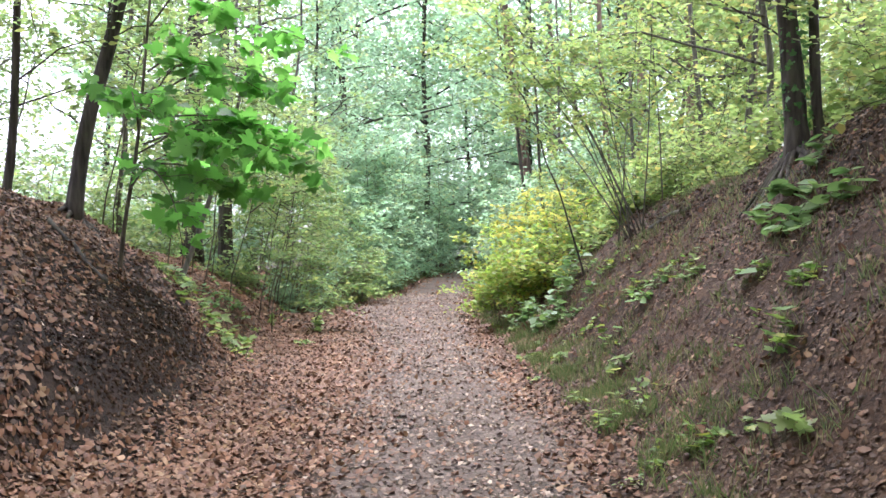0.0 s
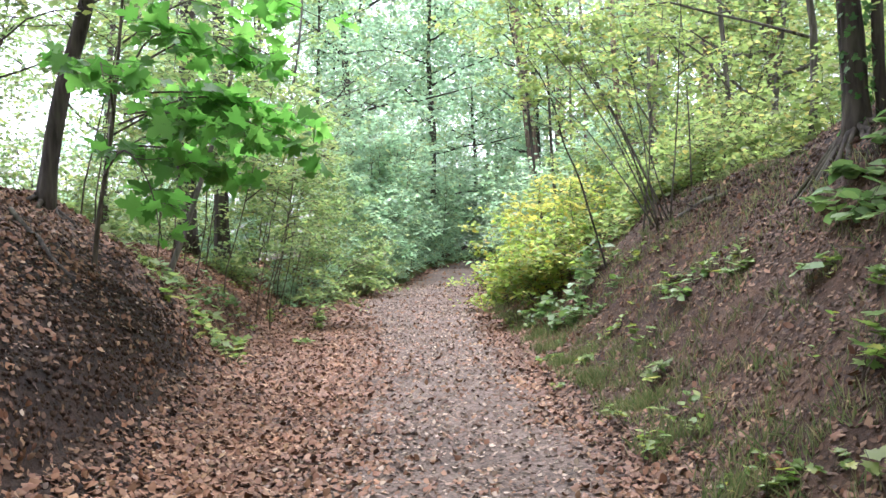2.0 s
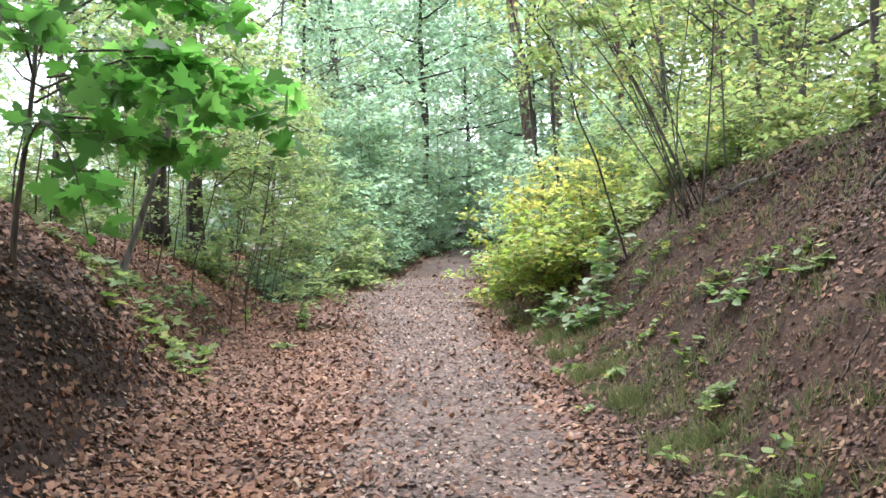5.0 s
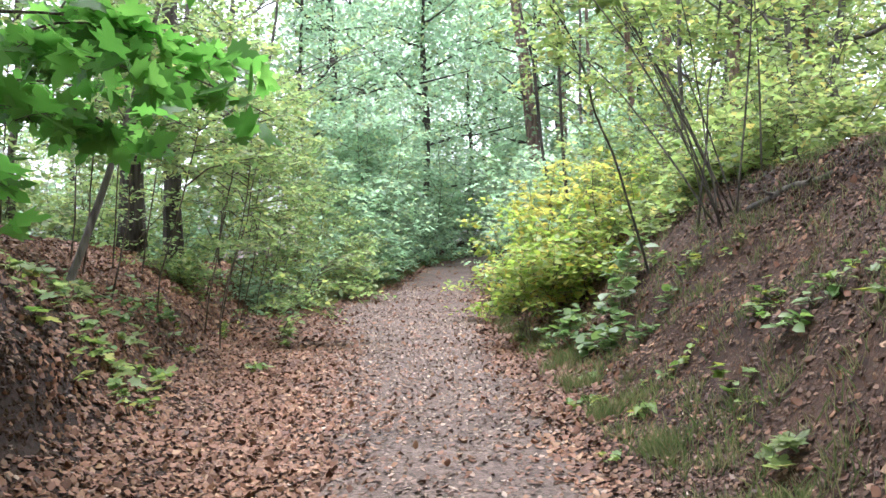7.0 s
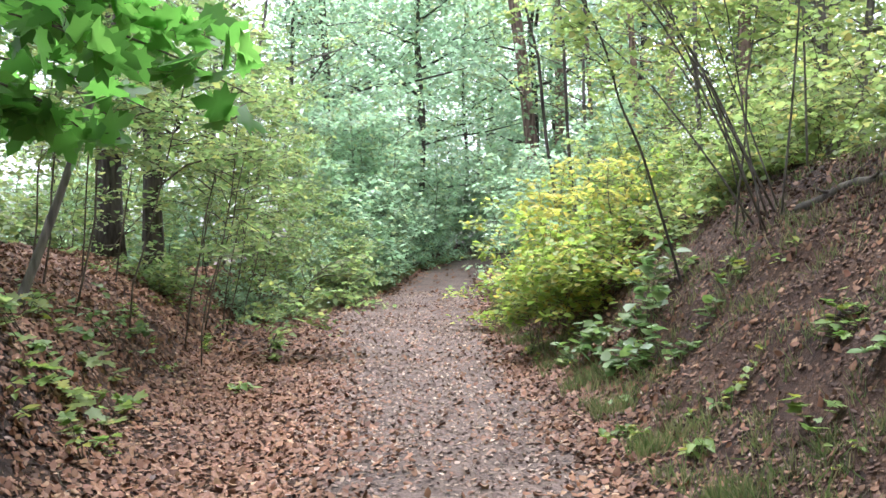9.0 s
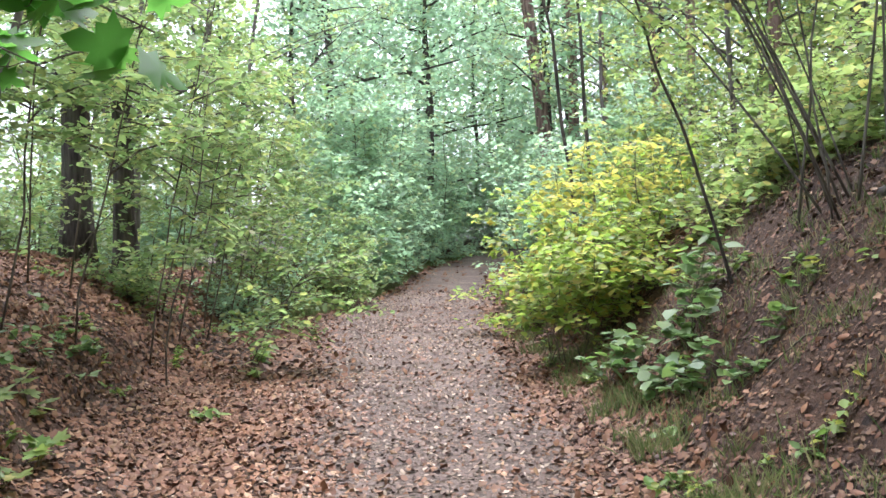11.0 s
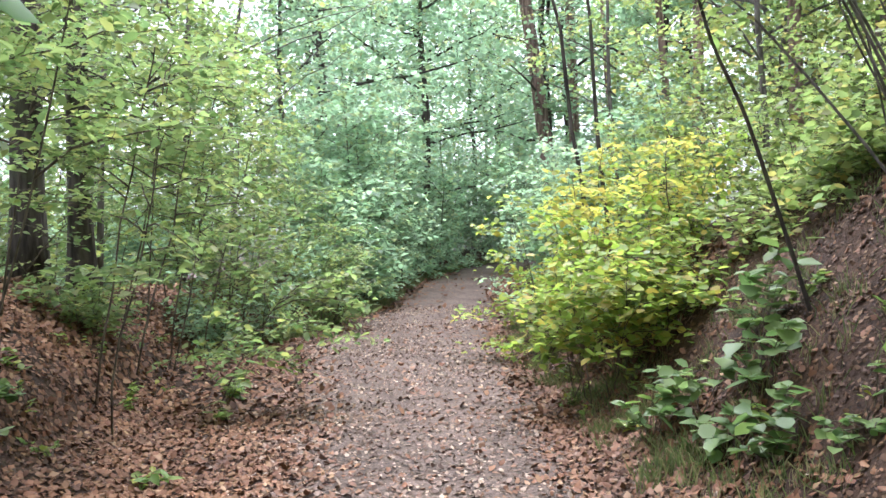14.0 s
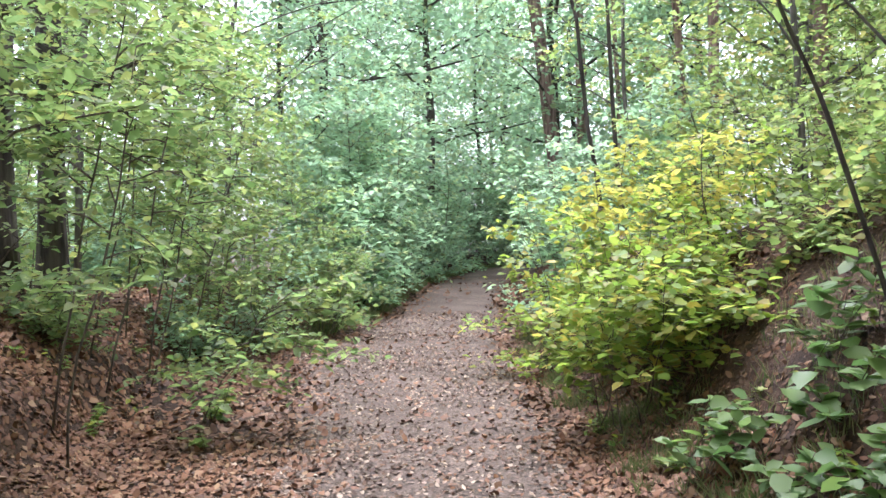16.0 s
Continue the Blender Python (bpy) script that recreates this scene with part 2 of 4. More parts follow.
def spread_leaves(shape, places, size, tilt=0.5, up=None, heading=None, g=None):
    """Copies of a leaf shape at places, each turned and sized by chance. up: mean normals."""
    g = g or rng
    v, t = shape
    n = len(places)
    nrm = np.tile([0, 0, 1.0], (n, 1)) if up is None else np.array(up, float)
    nrm = nrm + g.normal(0, tilt, (n, 3))
    nrm /= np.linalg.norm(nrm, axis=1, keepdims=True)
    hd = g.normal(size=(n, 3)) if heading is None else np.array(heading, float) + g.normal(0, 0.35, (n, 3))
    hd -= nrm * (hd * nrm).sum(1, keepdims=True)
    hd /= np.linalg.norm(hd, axis=1, keepdims=True) + 1e-9
    sd = np.cross(hd, nrm)
    s = (np.asarray(size) * g.uniform(0.45, 1.35, n))[:, None, None]
    bend = g.uniform(0.3, 1.9, (n, 1, 1))
    out = np.asarray(places)[:, None] + s * (v[None, :, :1] * sd[:, None] + v[None, :, 1:2] * hd[:, None] + v[None, :, 2:] * bend * nrm[:, None])
    tri = t[None] + (np.arange(n) * len(v))[:, None, None]
    return out.reshape(-1, 3), tri.reshape(-1, 3)


# ---- lie of the land ----


def wave(x, y, f, seed):
    """Smooth random relief from a few sines."""
    g = np.random.default_rng(seed)
    out = 0
    for k in range(6):
        a, ph, ff = g.uniform(0, 6.28), g.uniform(0, 6.28), f * g.uniform(0.6, 1.7)
        out = out + np.sin(ff * (x * np.cos(a) + y * np.sin(a)) + ph)
    return out / 6


def toe_right(y):
    return np.interp(y, (-30, 6, 9, 13, 22, 32, 45, 60, 400), (1.5, 1.3, 1.2, 1.05, 1.1, 1.9, 4.2, 12, 150))


def toe_left(y):
    return np.interp(y, (-30, 6, 8, 12, 15, 20, 25, 35, 45, 60, 400), (-1.4, -1.3, -1.5, -2.0, -2.25, -2.7, -1.4, -0.6, 1.4, 8, 140))


def land(x, y):
    """Height of the ground."""
    x, y = np.asarray(x, float), np.asarray(y, float)
    rise = np.interp(y, (-100, 18, 28, 45, 100, 400), (-0.5, 0, 0.25, 0.65, 2.0, 5.0))
    dr, dl = x - toe_right(y), toe_left(y) - x
    hr = np.interp(dr, (0, 0.5, 1.0, 1.4, 2.1, 2.75, 3.2, 6, 20, 200), (0, 0.13, 0.5, 1.0, 1.68, 2.36, 2.5, 2.55, 3.2, 6))
    hl = np.interp(dl, (0, 0.5, 0.9, 1.15, 1.4, 2.1, 2.8, 3.4, 5, 12, 40, 300), (0, 0.12, 0.3, 0.78, 1.05, 1.66, 2.15, 2.25, 1.7, -0.8, -5, -8))
    gr = np.interp(y, (-30, 12, 16, 22, 45), (1, 1, 0.85, 0.6, 0.5))
    gl = np.interp(y, (-30, 9, 11, 15, 20, 30), (1, 1, 0.78, 0.68, 0.4, 0.3))
    gl = np.where(hl < 0, 1.0, gl)
    steep = np.clip(np.maximum(dr, dl) / 0.8, 0, 1)
    rough = 0.012 * wave(x, y, 3.0, 1) + steep * (0.07 * wave(x, y, 1.7, 2) + 0.05 * wave(x, y, 5.0, 3) + 0.02 * wave(x, y, 14.0, 4)) + np.clip(dr / 0.8, 0, 1) * (0.09 * wave(x, y, 2.7, 5) + 0.05 * wave(x, y, 7.0, 6))
    rough = rough + np.clip((dl - 0.35) / 0.6, 0, 1) * (0.05 * wave(x, y, 2.9, 7) + 0.045 * wave(x, y, 6.5, 8) + 0.025 * wave(x, y, 13.0, 11)) * np.clip((12 - y) / 3, 0, 1)
    rim = 0.65 * np.clip((dr - 2.5) / 1.3, 0, 1) * np.interp(y, (-30, 8, 10.8), (1, 1, 0))
    return rise + hr * gr + hl * gl + rim + rough


def at(x, y, sink=0.0):
    return (x, y, float(land(x, y)) - sink)


def grid_mesh(name, xs, ys, mats, extra=0.0, mat_index=None):
    X, Y = np.meshgrid(xs, ys)
    v = np.stack([X, Y, land(X, Y) + extra], -1).reshape(-1, 3)
    nx, ny = len(xs), len(ys)
    q = (np.arange(ny - 1)[:, None] * nx + np.arange(nx - 1)[None]).ravel()
    t = np.concatenate([np.stack([q, q + 1, q + nx + 1], 1), np.stack([q, q + nx + 1, q + nx], 1)])
    return mesh_tris(name, v, t, mats, None if mat_index is None else mat_index(v[t].mean(1)), smooth=True)


def span(a, b, step):
    return np.arange(a, b - 1e-6, step)


xs = np.concatenate([[-600, -300, -150, -80], span(-50, -14, 4), span(-14, -6, 0.5), span(-6, 6, 0.09), span(6, 14, 0.5), span(14, 50, 4), [50, 80, 150, 300, 600]])
ys = np.concatenate([[-600, -300, -120, -60], span(-30, -2, 2), span(-2, 2, 0.3), span(2, 21, 0.09), span(21, 50, 0.4), span(50, 100, 5), [100, 150, 300, 600]])


def ground_kind(c):
    """0 leaf mould, 1 bare dark soil where the bank has slipped."""
    x, y = c[:, 0], c[:, 1]
    n = wave(x, y, 2.3, 9) + 0.6 * wave(x, y, 6.0, 10)
    dl = toe_left(y) - x
    bare = (dl > 0.55) & (dl < 2.0) & (y > 3.8) & (y < 9.8) & (n > -0.5)
    lip = (dl > 2.5) & (dl < 3.3) & (y < 10.5) & (n > -0.1)
    dr = x - toe_right(y)
    rim = (dr > 2.55) & (dr < 3.1) & (y < 13) & (n > -0.2)
    return (bare | lip | rim).astype(int)


tagged(new("ground", grid_mesh("ground", xs, ys, [M_GROUND, M_BANK], 0, ground_kind)), "brown woodland soil with leaf mould and steep banks", "ground", kind="structure")

# trodden path, a thin skin over the soil with ragged edges
py = np.concatenate([span(-12, 2, 0.3), span(2, 26, 0.1), span(26, 52, 0.4)])
pl = np.interp(py, (-12, 6, 10, 15, 20, 25, 35, 45, 55), (-0.75, -0.7, -0.95, -1.6, -2.3, -1.2, -0.4, 1.7, 6)) + 0.18 * wave(py, py * 0, 2.0, 21) + 0.08 * wave(py, py * 0, 9.0, 22)
pr = toe_right(py) - 0.05 + 0.12 * wave(py, py * 0, 2.4, 23) + 0.06 * wave(py, py * 0, 8.0, 24)
cols = np.linspace(0, 1, 40)
pl = pl + 0.15
PX = pl[:, None] + (pr - pl)[:, None] * cols[None]
PY = np.repeat(py[:, None], 40, 1)
edge = np.minimum(cols, 1 - cols)[None] * np.ones_like(PX)
PZ = land(PX, PY) + np.where(edge < 0.02, -0.02, 0.006)
q = (np.arange(len(py) - 1)[:, None] * 40 + np.arange(39)[None]).ravel()
tagged(new("path", mesh_tris("path", np.stack([PX, PY, PZ], -1).reshape(-1, 3),
       np.concatenate([np.stack([q, q + 1, q + 41], 1), np.stack([q, q + 41, q + 40], 1)]), [M_PATH], smooth=True)),
       "trodden earth footpath strewn with pale dry leaves", "path", kind="structure")


def slope_normal(x, y):
    e = 0.05
    n = np.stack([-(land(x + e, y) - land(x - e, y)) / (2 * e), -(land(x, y + e) - land(x, y - e)) / (2 * e), np.ones_like(x)], -1)
    return n / np.linalg.norm(n, axis=1, keepdims=True)


def scatter_litter(name, n, x0, x1, y0, y1, size, mat, keep, label, shape=CURLED, tilt=0.3, lift=0.004, crowd=1.0):
    x, y = rng.uniform(x0, x1, n), y0 + (y1 - y0) * rng.uniform(0, 1, n) ** crowd
    ok = rng.uniform(0, 1, n) < keep(x, y)
    x, y = x[ok], y[ok]
    p = np.stack([x, y, land(x, y) + lift + rng.uniform(0, 0.008, len(x))], -1)
    v, t = spread_leaves(shape, p, size, tilt, slope_normal(x, y))
    return tagged(new(name, mesh_tris(name, v, t, [mat])), label, "leaf litter", kind="stuff")


def path_share(x, y):
    """1 in the middle of the path, 0 off it."""
    l = np.interp(y, (-12, 6, 10, 15, 20, 25, 35, 45, 55), (-0.75, -0.7, -0.95, -1.6, -2.3, -1.2, -0.4, 1.7, 6))
    return np.clip(np.minimum((x - l + 0.45) / 1.1, (toe_right(y) - x + 0.1) / 0.5) + 0.25 * wave(x, y, 4.0, 42), 0, 1)


def slump(x, y):
    """1 where the left bank has slipped and lies bare."""
    d = toe_left(y) - x
    m = np.exp(-((d - 1.15) / 0.5) ** 2) * np.clip((y - 4.2) / 0.8, 0, 1) * np.clip((8.8 - y) / 0.8, 0, 1)
    return np.clip(m * (1.15 + 0.9 * wave(x, y, 3.4, 45)), 0, 1)


def litter_density(x, y):
    d = np.clip(0.62 + 0.5 * wave(x, y, 2.2, 31) + 0.25 * wave(x, y, 6, 32), 0.05, 1)
    bare = np.maximum(0.95 * slump(x, y), 0.55 * np.clip((toe_left(y) - x - 0.9) / 0.3, 0, 1) * np.clip((10.5 - y) / 1.5, 0, 1))
    right = np.clip((x - toe_right(y)) / 0.6, 0, 1) * 0.3
    return np.maximum(d, 0.25) * (1 - 0.93 * path_share(x, y)) * (1 - bare) * (1 - right)


def off_right(x, y):
    """Share of leaves that lie on the steep right-hand slope."""
    return np.clip((x - toe_right(y) + 0.15) / 0.4, 0, 1)


scatter_litter("leaf_litter", 190000, -6, 1.7, 1.8, 14.5, 0.057, M_LITTER, lambda x, y: litter_density(x, y) * (1 - off_right(x, y)), "thick layer of dry brown fallen leaves")
scatter_litter("bank_litter", 130000, 0.9, 5.2, 2.0, 17, 0.035, M_BROWN, lambda x, y: np.clip(0.55 + 0.6 * wave(x, y, 2.0, 35) + 0.3 * wave(x, y, 7, 36), 0.12, 1) * off_right(x, y), "half-rotted brown leaves and crumbs on the steep bank")
scatter_litter("slope_leaves", 100000, 0.9, 5.2, 2.0, 16, 0.06, M_LITTER, lambda x, y: np.clip(0.34 + 0.8 * wave(x, y, 1.6, 38) - 0.26 * (x - toe_right(y)), 0.05, 0.9) * off_right(x, y), "dry brown fallen leaves caught on the steep bank")
scatter_litter("dark_litter", 65000, -6, -1.6, 1.8, 13, 0.045, M_BROWN, lambda x, y: np.clip((toe_left(y) - x - 0.5) / 0.4, 0, 1) * np.clip(0.5 + 0.5 * wave(x, y, 3.0, 41), 0.12, 1) * (1 - 0.7 * slump(x, y)), "dark half-rotted leaves on the bare bank")
scatter_litter("back_litter", 26000, -9, 6, -9, 1.9, 0.09, M_LITTER, litter_density, "dry brown fallen leaves behind the start of the walk", RHOMB)
scatter_litter("mid_leaf_litter", 46000, -7, 3.5, 14.3, 22, 0.08, M_LITTER, litter_density, "dry brown fallen leaves under the saplings")
scatter_litter("far_leaf_litter", 36000, -8, 8, 21.5, 40, 0.12, M_LITTER, litter_density, "dry brown fallen leaves on the far slope")
scatter_litter("path_leaves", 135000, -3, 2.0, 2, 26, 0.042, M_PALE, lambda x, y: (0.12 + 0.75 * path_share(x, y)) * np.clip(0.5 + 0.55 * wave(x, y, 2.5, 33), 0.1, 1), "small pale dry leaves lying on the footpath", CURLED)


# crumbled clods on the slipped soil
CLOD = (np.array([(0.5, 0, 0), (0.1, 0.55, 0.05), (-0.45, 0.1, 0), (-0.05, -0.5, 0.03), (0.05, 0.05, 0.42), (0, 0, -0.3)]),
        np.array([(0, 1, 4), (1, 2, 4), (2, 3, 4), (3, 0, 4), (1, 0, 5), (2, 1, 5), (3, 2, 5), (0, 3, 5)]))


def clods(name, n, place, size, label):
    x, y = place(n)
    v, t = spread_leaves(CLOD, np.stack([x, y, land(x, y)], -1), size * rng.uniform(0.4, 2.2, len(x)) ** 1.5, 0.5, slope_normal(x, y))
    tagged(new(name, mesh_tris(name, v, t, [M_GROUND])), label, "soil", kind="stuff")


def on_slump(n):
    x, y = rng.uniform(-4.2, -1.7, n), rng.uniform(3.5, 10.5, n)
    ok = rng.uniform(0, 1, n) < np.maximum(slump(x, y), 0.2 * (toe_left(y) - x > 0.4))
    return x[ok], y[ok]


def on_rim(n):
    y = rng.uniform(4, 13.5, n)
    return toe_right(y) + rng.normal(2.6, 0.3, n), y


clods("soil_clods", 30000, on_slump, 0.017, "dark crumbled clods of soil on the slipped bank")
clods("rim_clods", 4000, on_rim, 0.022, "dark clods of soil under the rim of the bank")

# ---- woody plants ----


def along(line, s):
    """The point at the share s of a line."""
    k = s * (len(line) - 1)
    i = min(int(k), len(line) - 2)
    return line[i] + (line[i + 1] - line[i]) * (k - i)


def sprays(lines, n, length, start, g, flat=0.25, droop=0.1, spacing=0.05, aside=None, leaf_from=0.1, multi=1, jit=0.05, fine=True):
    """Side branches along the lines: their twigs, and the places and headings of their leaves.
    Leaves lie in flat layers on both sides of each branch."""
    twigs, spots, heads = [], [], []
    for line in lines:
        for k in range(n):
            s = start + (1 - start) * (k + g.uniform(0, 1)) / n
            a = along(line, s)
            ang = g.uniform(0, 2 * np.pi)
            d = np.array([np.cos(ang), np.sin(ang), g.normal(flat, 0.25)])
            if aside is not None:
                d = d + np.asarray(aside)
            d /= np.linalg.norm(d)
            ln = length * g.uniform(0.55, 1.25) * (1.15 - 0.6 * s)
            w = wander(a, a + d * ln, 6, 0.03 * ln, int(g.integers(1e9)), -droop * ln)
            r = max(0.0035, 0.009 * ln)
            twigs.append(tube(w, np.linspace(r, 0.002, 6), 4))
            subs = [w]
            for q in range(int(2 + 3 * min(ln, 1.6))):
                b = along(w, g.uniform(0.25, 0.95))
                side = np.cross(d, (0, 0, 1)) * g.choice((-1, 1))
                e = b + (side * g.uniform(0.5, 1) + d * g.uniform(0.3, 1) + (0, 0, g.normal(0, 0.15))) * ln * g.uniform(0.2, 0.45)
                u = wander(b, e, 4, 0.02 * ln, int(g.integers(1e9)), 0.03)
                if fine:
                    twigs.append(tube(u, np.linspace(0.0035, 0.0015, 4), 3))
                subs.append(u)
            for u in subs:
                ul = np.linalg.norm(u[-1] - u[0])
                m = max(2, int(ul / spacing))
                c = np.repeat(np.arange(m), multi)
                f = np.minimum(leaf_from + (1 - leaf_from) * (c + g.uniform(0, 1, len(c))) / m, 0.999) * (len(u) - 1)
                k0 = f.astype(int)
                p = u[k0] + (u[k0 + 1] - u[k0]) * (f - k0)[:, None]
                way = (u[-1] - u[0]) / (ul + 1e-6)
                sd = np.array([way[1], -way[0], 0.0]) * np.where(c % 2, 1, -1)[:, None]
                spots.append(p + sd * g.uniform(0, 0.03, (len(c), 1)) + g.normal(0, jit, (len(c), 3)) * (1, 1, 0.6))
                heads.append(sd + way * 0.6 + (0, 0, -0.25))
    return twigs, np.concatenate(spots), np.concatenate(heads)


def plant(name, stems, label, category, leaf, bark, n=8, length=0.8, start=0.3, size=0.08, shape=OVAL, seed=1,
          stem_name="stem", sides=7, spacing=0.05, flat=0.25, droop=0.1, aside=None, group="", tilt=0.4, limbs=(), knobby=0.04, lines=None, multi=1, jit=0.05, fine=True):
    """A tree, sapling or bush. stems: (line, radius at the foot, radius at the top). Parts: each stem, each limb, the crown."""
    g = np.random.default_rng(seed)
    foot = np.asarray(stems[0][0][0], float)
    thing = new(name)
    thing.location = foot
    for line, r0, r1 in stems:
        k = len(line)
        rad = r1 + (r0 - r1) * (1 - np.linspace(0, 1, k)) ** 0.85
        if r0 > 0.06:
            rad[0] *= 1.35
            rad[1] *= 1.1 if k > 4 else 1
        part(stem_name, mesh_tris(stem_name, *[tube(np.asarray(line) - foot, rad, sides, knobby, seed)][0], [bark], smooth=True), thing)
    for line, r0, r1 in limbs:
        part("limb", mesh_tris("limb", *tube(np.asarray(line) - foot, np.linspace(r0, r1, len(line)), 6, 0.05, seed), [bark], smooth=True), thing)
    src = [np.asarray(l[0]) for l in (*stems, *limbs)] if lines is None else lines
    tw, sp, hd = sprays(src, n, length, start, g, flat, droop, spacing, aside, multi=multi, jit=jit, fine=fine)
    lv, lt = spread_leaves(shape, sp - foot, size, tilt, None, hd, g)
    tv, tt = join(tw)
    v = np.concatenate([lv, tv - foot])
    t = np.concatenate([lt, tt + len(lv)])
    part("crown", mesh_tris("crown", v, t, [leaf, bark], np.r_[np.zeros(len(lt), int), np.ones(len(tt), int)]), thing)
    return tagged(thing, label, category, group)


def pts(*p):
    """A smooth line through a few points (Catmull-Rom)."""
    p = [Vector(q) for q in p]
    p = [p[0] * 2 - p[1], *p, p[-1] * 2 - p[-2]]
    out = []
    for i in range(1, len(p) - 2):
        for s in (0, 0.25, 0.5, 0.75):
            a, b, c, d = p[i - 1:i + 3]
            out.append(0.5 * ((2 * b) + (c - a) * s + (2 * a - 5 * b + 4 * c - d) * s * s + (3 * b - a - 3 * c + d) * s ** 3))
    out.append(p[-2])
    return np.array([tuple(q) for q in out])


# dark leaning tree on the broken rim of the bank
f = at(-4.2, 8.7, 0.15)
plant("leaning_tree", [(pts(f, (-4.05, 8.75, 3.0), (-3.75, 8.8, 4.2), (-3.45, 8.9, 6.0), (-3.3, 9, 9.5)), 0.10, 0.05)],
      "dark leaning tree on the broken rim of the bank", "tree", M_HORN, M_BARK, 22, 1.9, 0.42, 0.09, OVAL, 11, "trunk", 10, 0.075, multi=2, jit=0.08)

# upright trunks behind the left bank
f = at(-5.3, 17.0, 0.15)
plant("oak_tree", [(pts(f, (-5.3, 17.0, 4), (-5.25, 17.1, 8), (-5.2, 17.2, 13)), 0.22, 0.11)],
      "stout grey-brown tree trunk behind the bank", "tree", M_HORN, M_BARK, 12, 2.2, 0.25, 0.11, OVAL, 12, "trunk", 12, 0.09, multi=2, jit=0.08)
f = at(-4.45, 16.6, 0.15)
plant("oak_tree", [(pts(f, (-4.46, 16.6, 3.5), (-4.5, 16.6, 8), (-4.5, 16.9, 12)), 0.165, 0.08)],
      "furrowed grey tree trunk beside a stouter one", "tree", M_HORN, M_BARK, 12, 2.0, 0.3, 0.11, OVAL, 13, "trunk", 12, 0.09, multi=2, jit=0.08,
      limbs=[(pts((-4.46, 16.6, 2.9), (-3.9, 16.3, 3.4), (-3.2, 16.0, 3.7)), 0.03, 0.012)])

# bent grey sapling on the bank
f = at(-3.55, 10.6, 0.08)
plant("bent_sapling", [(pts(f, (-3.3, 10.7, 1.75), (-3.05, 10.8, 2.6), (-2.75, 10.8, 3.6), (-2.5, 10.8, 4.6)), 0.045, 0.015)],
      "grey sapling with a bent stem on the bank", "sapling", M_HORN, M_BARK2, 12, 1.2, 0.4, 0.085, OVAL, 14, "stem", 8, 0.06, multi=2, jit=0.08)

# young maple with large leaves hanging over the path
f = at(-3.3, 7.9, 0.05)
mk = [pts((-3.1, 7.9, 2.6), (-2.5, 8.3, 2.95), (-1.9, 8.6, 2.8), (-1.4, 8.75, 2.5)),
      pts((-3.05, 7.9, 3.0), (-2.6, 7.6, 3.4), (-2.1, 7.6, 3.3), (-1.7, 7.7, 3.0)),
      pts((-3.2, 7.9, 2.2), (-2.8, 7.4, 2.3), (-2.5, 7.2, 1.9), (-2.35, 7.1, 1.3)),
      pts((-3.0, 7.9, 3.5), (-2.5, 8.2, 3.9), (-1.8, 8.5, 4.0), (-1.1, 8.8, 3.7)),
      pts((-3.1, 7.9, 2.8), (-2.9, 7.3, 3.0), (-2.75, 6.8, 2.9), (-2.6, 6.5, 2.6)),
      pts((-3.1, 7.9, 2.4), (-2.9, 8.5, 2.6), (-2.4, 9.0, 2.5), (-1.9, 9.2, 2.2)),
      pts((-3.0, 7.9, 3.2), (-2.3, 8.0, 3.5), (-1.7, 8.1, 3.3), (-1.35, 8.2, 3.0)),
      pts((-2.98, 7.9, 4.0), (-2.4, 7.6, 4.4), (-1.8, 7.5, 4.4), (-1.3, 7.6, 4.1))]
mk += [pts((-3.0, 7.9, 2.8), (-2.3, 8.1, 2.8), (-1.6, 8.3, 2.5), (-1.05, 8.35, 2.15)), pts((-3.0, 7.9, 3.0), (-2.4, 8.3, 3.0), (-1.75, 8.5, 2.8), (-1.3, 8.5, 2.5)),
       pts((-3.05, 7.9, 2.7), (-2.6, 7.7, 2.7), (-2.1, 7.6, 2.5), (-1.7, 7.5, 2.3)), pts((-3.1, 7.9, 2.5), (-2.6, 8.1, 2.4), (-2.2, 8.2, 2.2), (-1.9, 8.2, 1.9))]
mk = [l + np.linspace(0, 1, len(l))[:, None] * np.array([0, 0, 0.25]) for l in mk]
plant("young_maple", [(pts(f, (-3.25, 7.9, 1.8), (-3.1, 7.9, 2.8), (-2.95, 7.9, 4.6)), 0.028, 0.012)],
      "young maple with large fresh green leaves over the path", "tree", M_MAPLE, M_STEM, 8, 0.5, 0.25, 0.19, MAPLE, 15, "stem", 7, 0.1,
      flat=-0.1, droop=0.0, tilt=0.7, limbs=[(l, 0.012, 0.004) for l in mk], lines=mk)

# ivy-grown twin trunk on top of the right bank
f = at(4.15, 7.75, 0.15)
plant("twin_trunk_tree", [(pts(f, (4.1, 7.8, 3.5), (4.0, 7.8, 5), (3.95, 7.9, 9)), 0.13, 0.08),
                          (pts((4.36, 7.7, float(land(4.36, 7.7)) - 0.1), (4.3, 7.7, 3.6), (4.3, 7.7, 6), (4.4, 7.8, 9)), 0.06, 0.04)],
      "dark twin-trunk tree on the bank, ivy on its bark", "tree", M_HAZEL, M_BARK, 16, 2.0, 0.4, 0.1, OVAL, 16, "trunk", 10, 0.07, multi=2, jit=0.08)

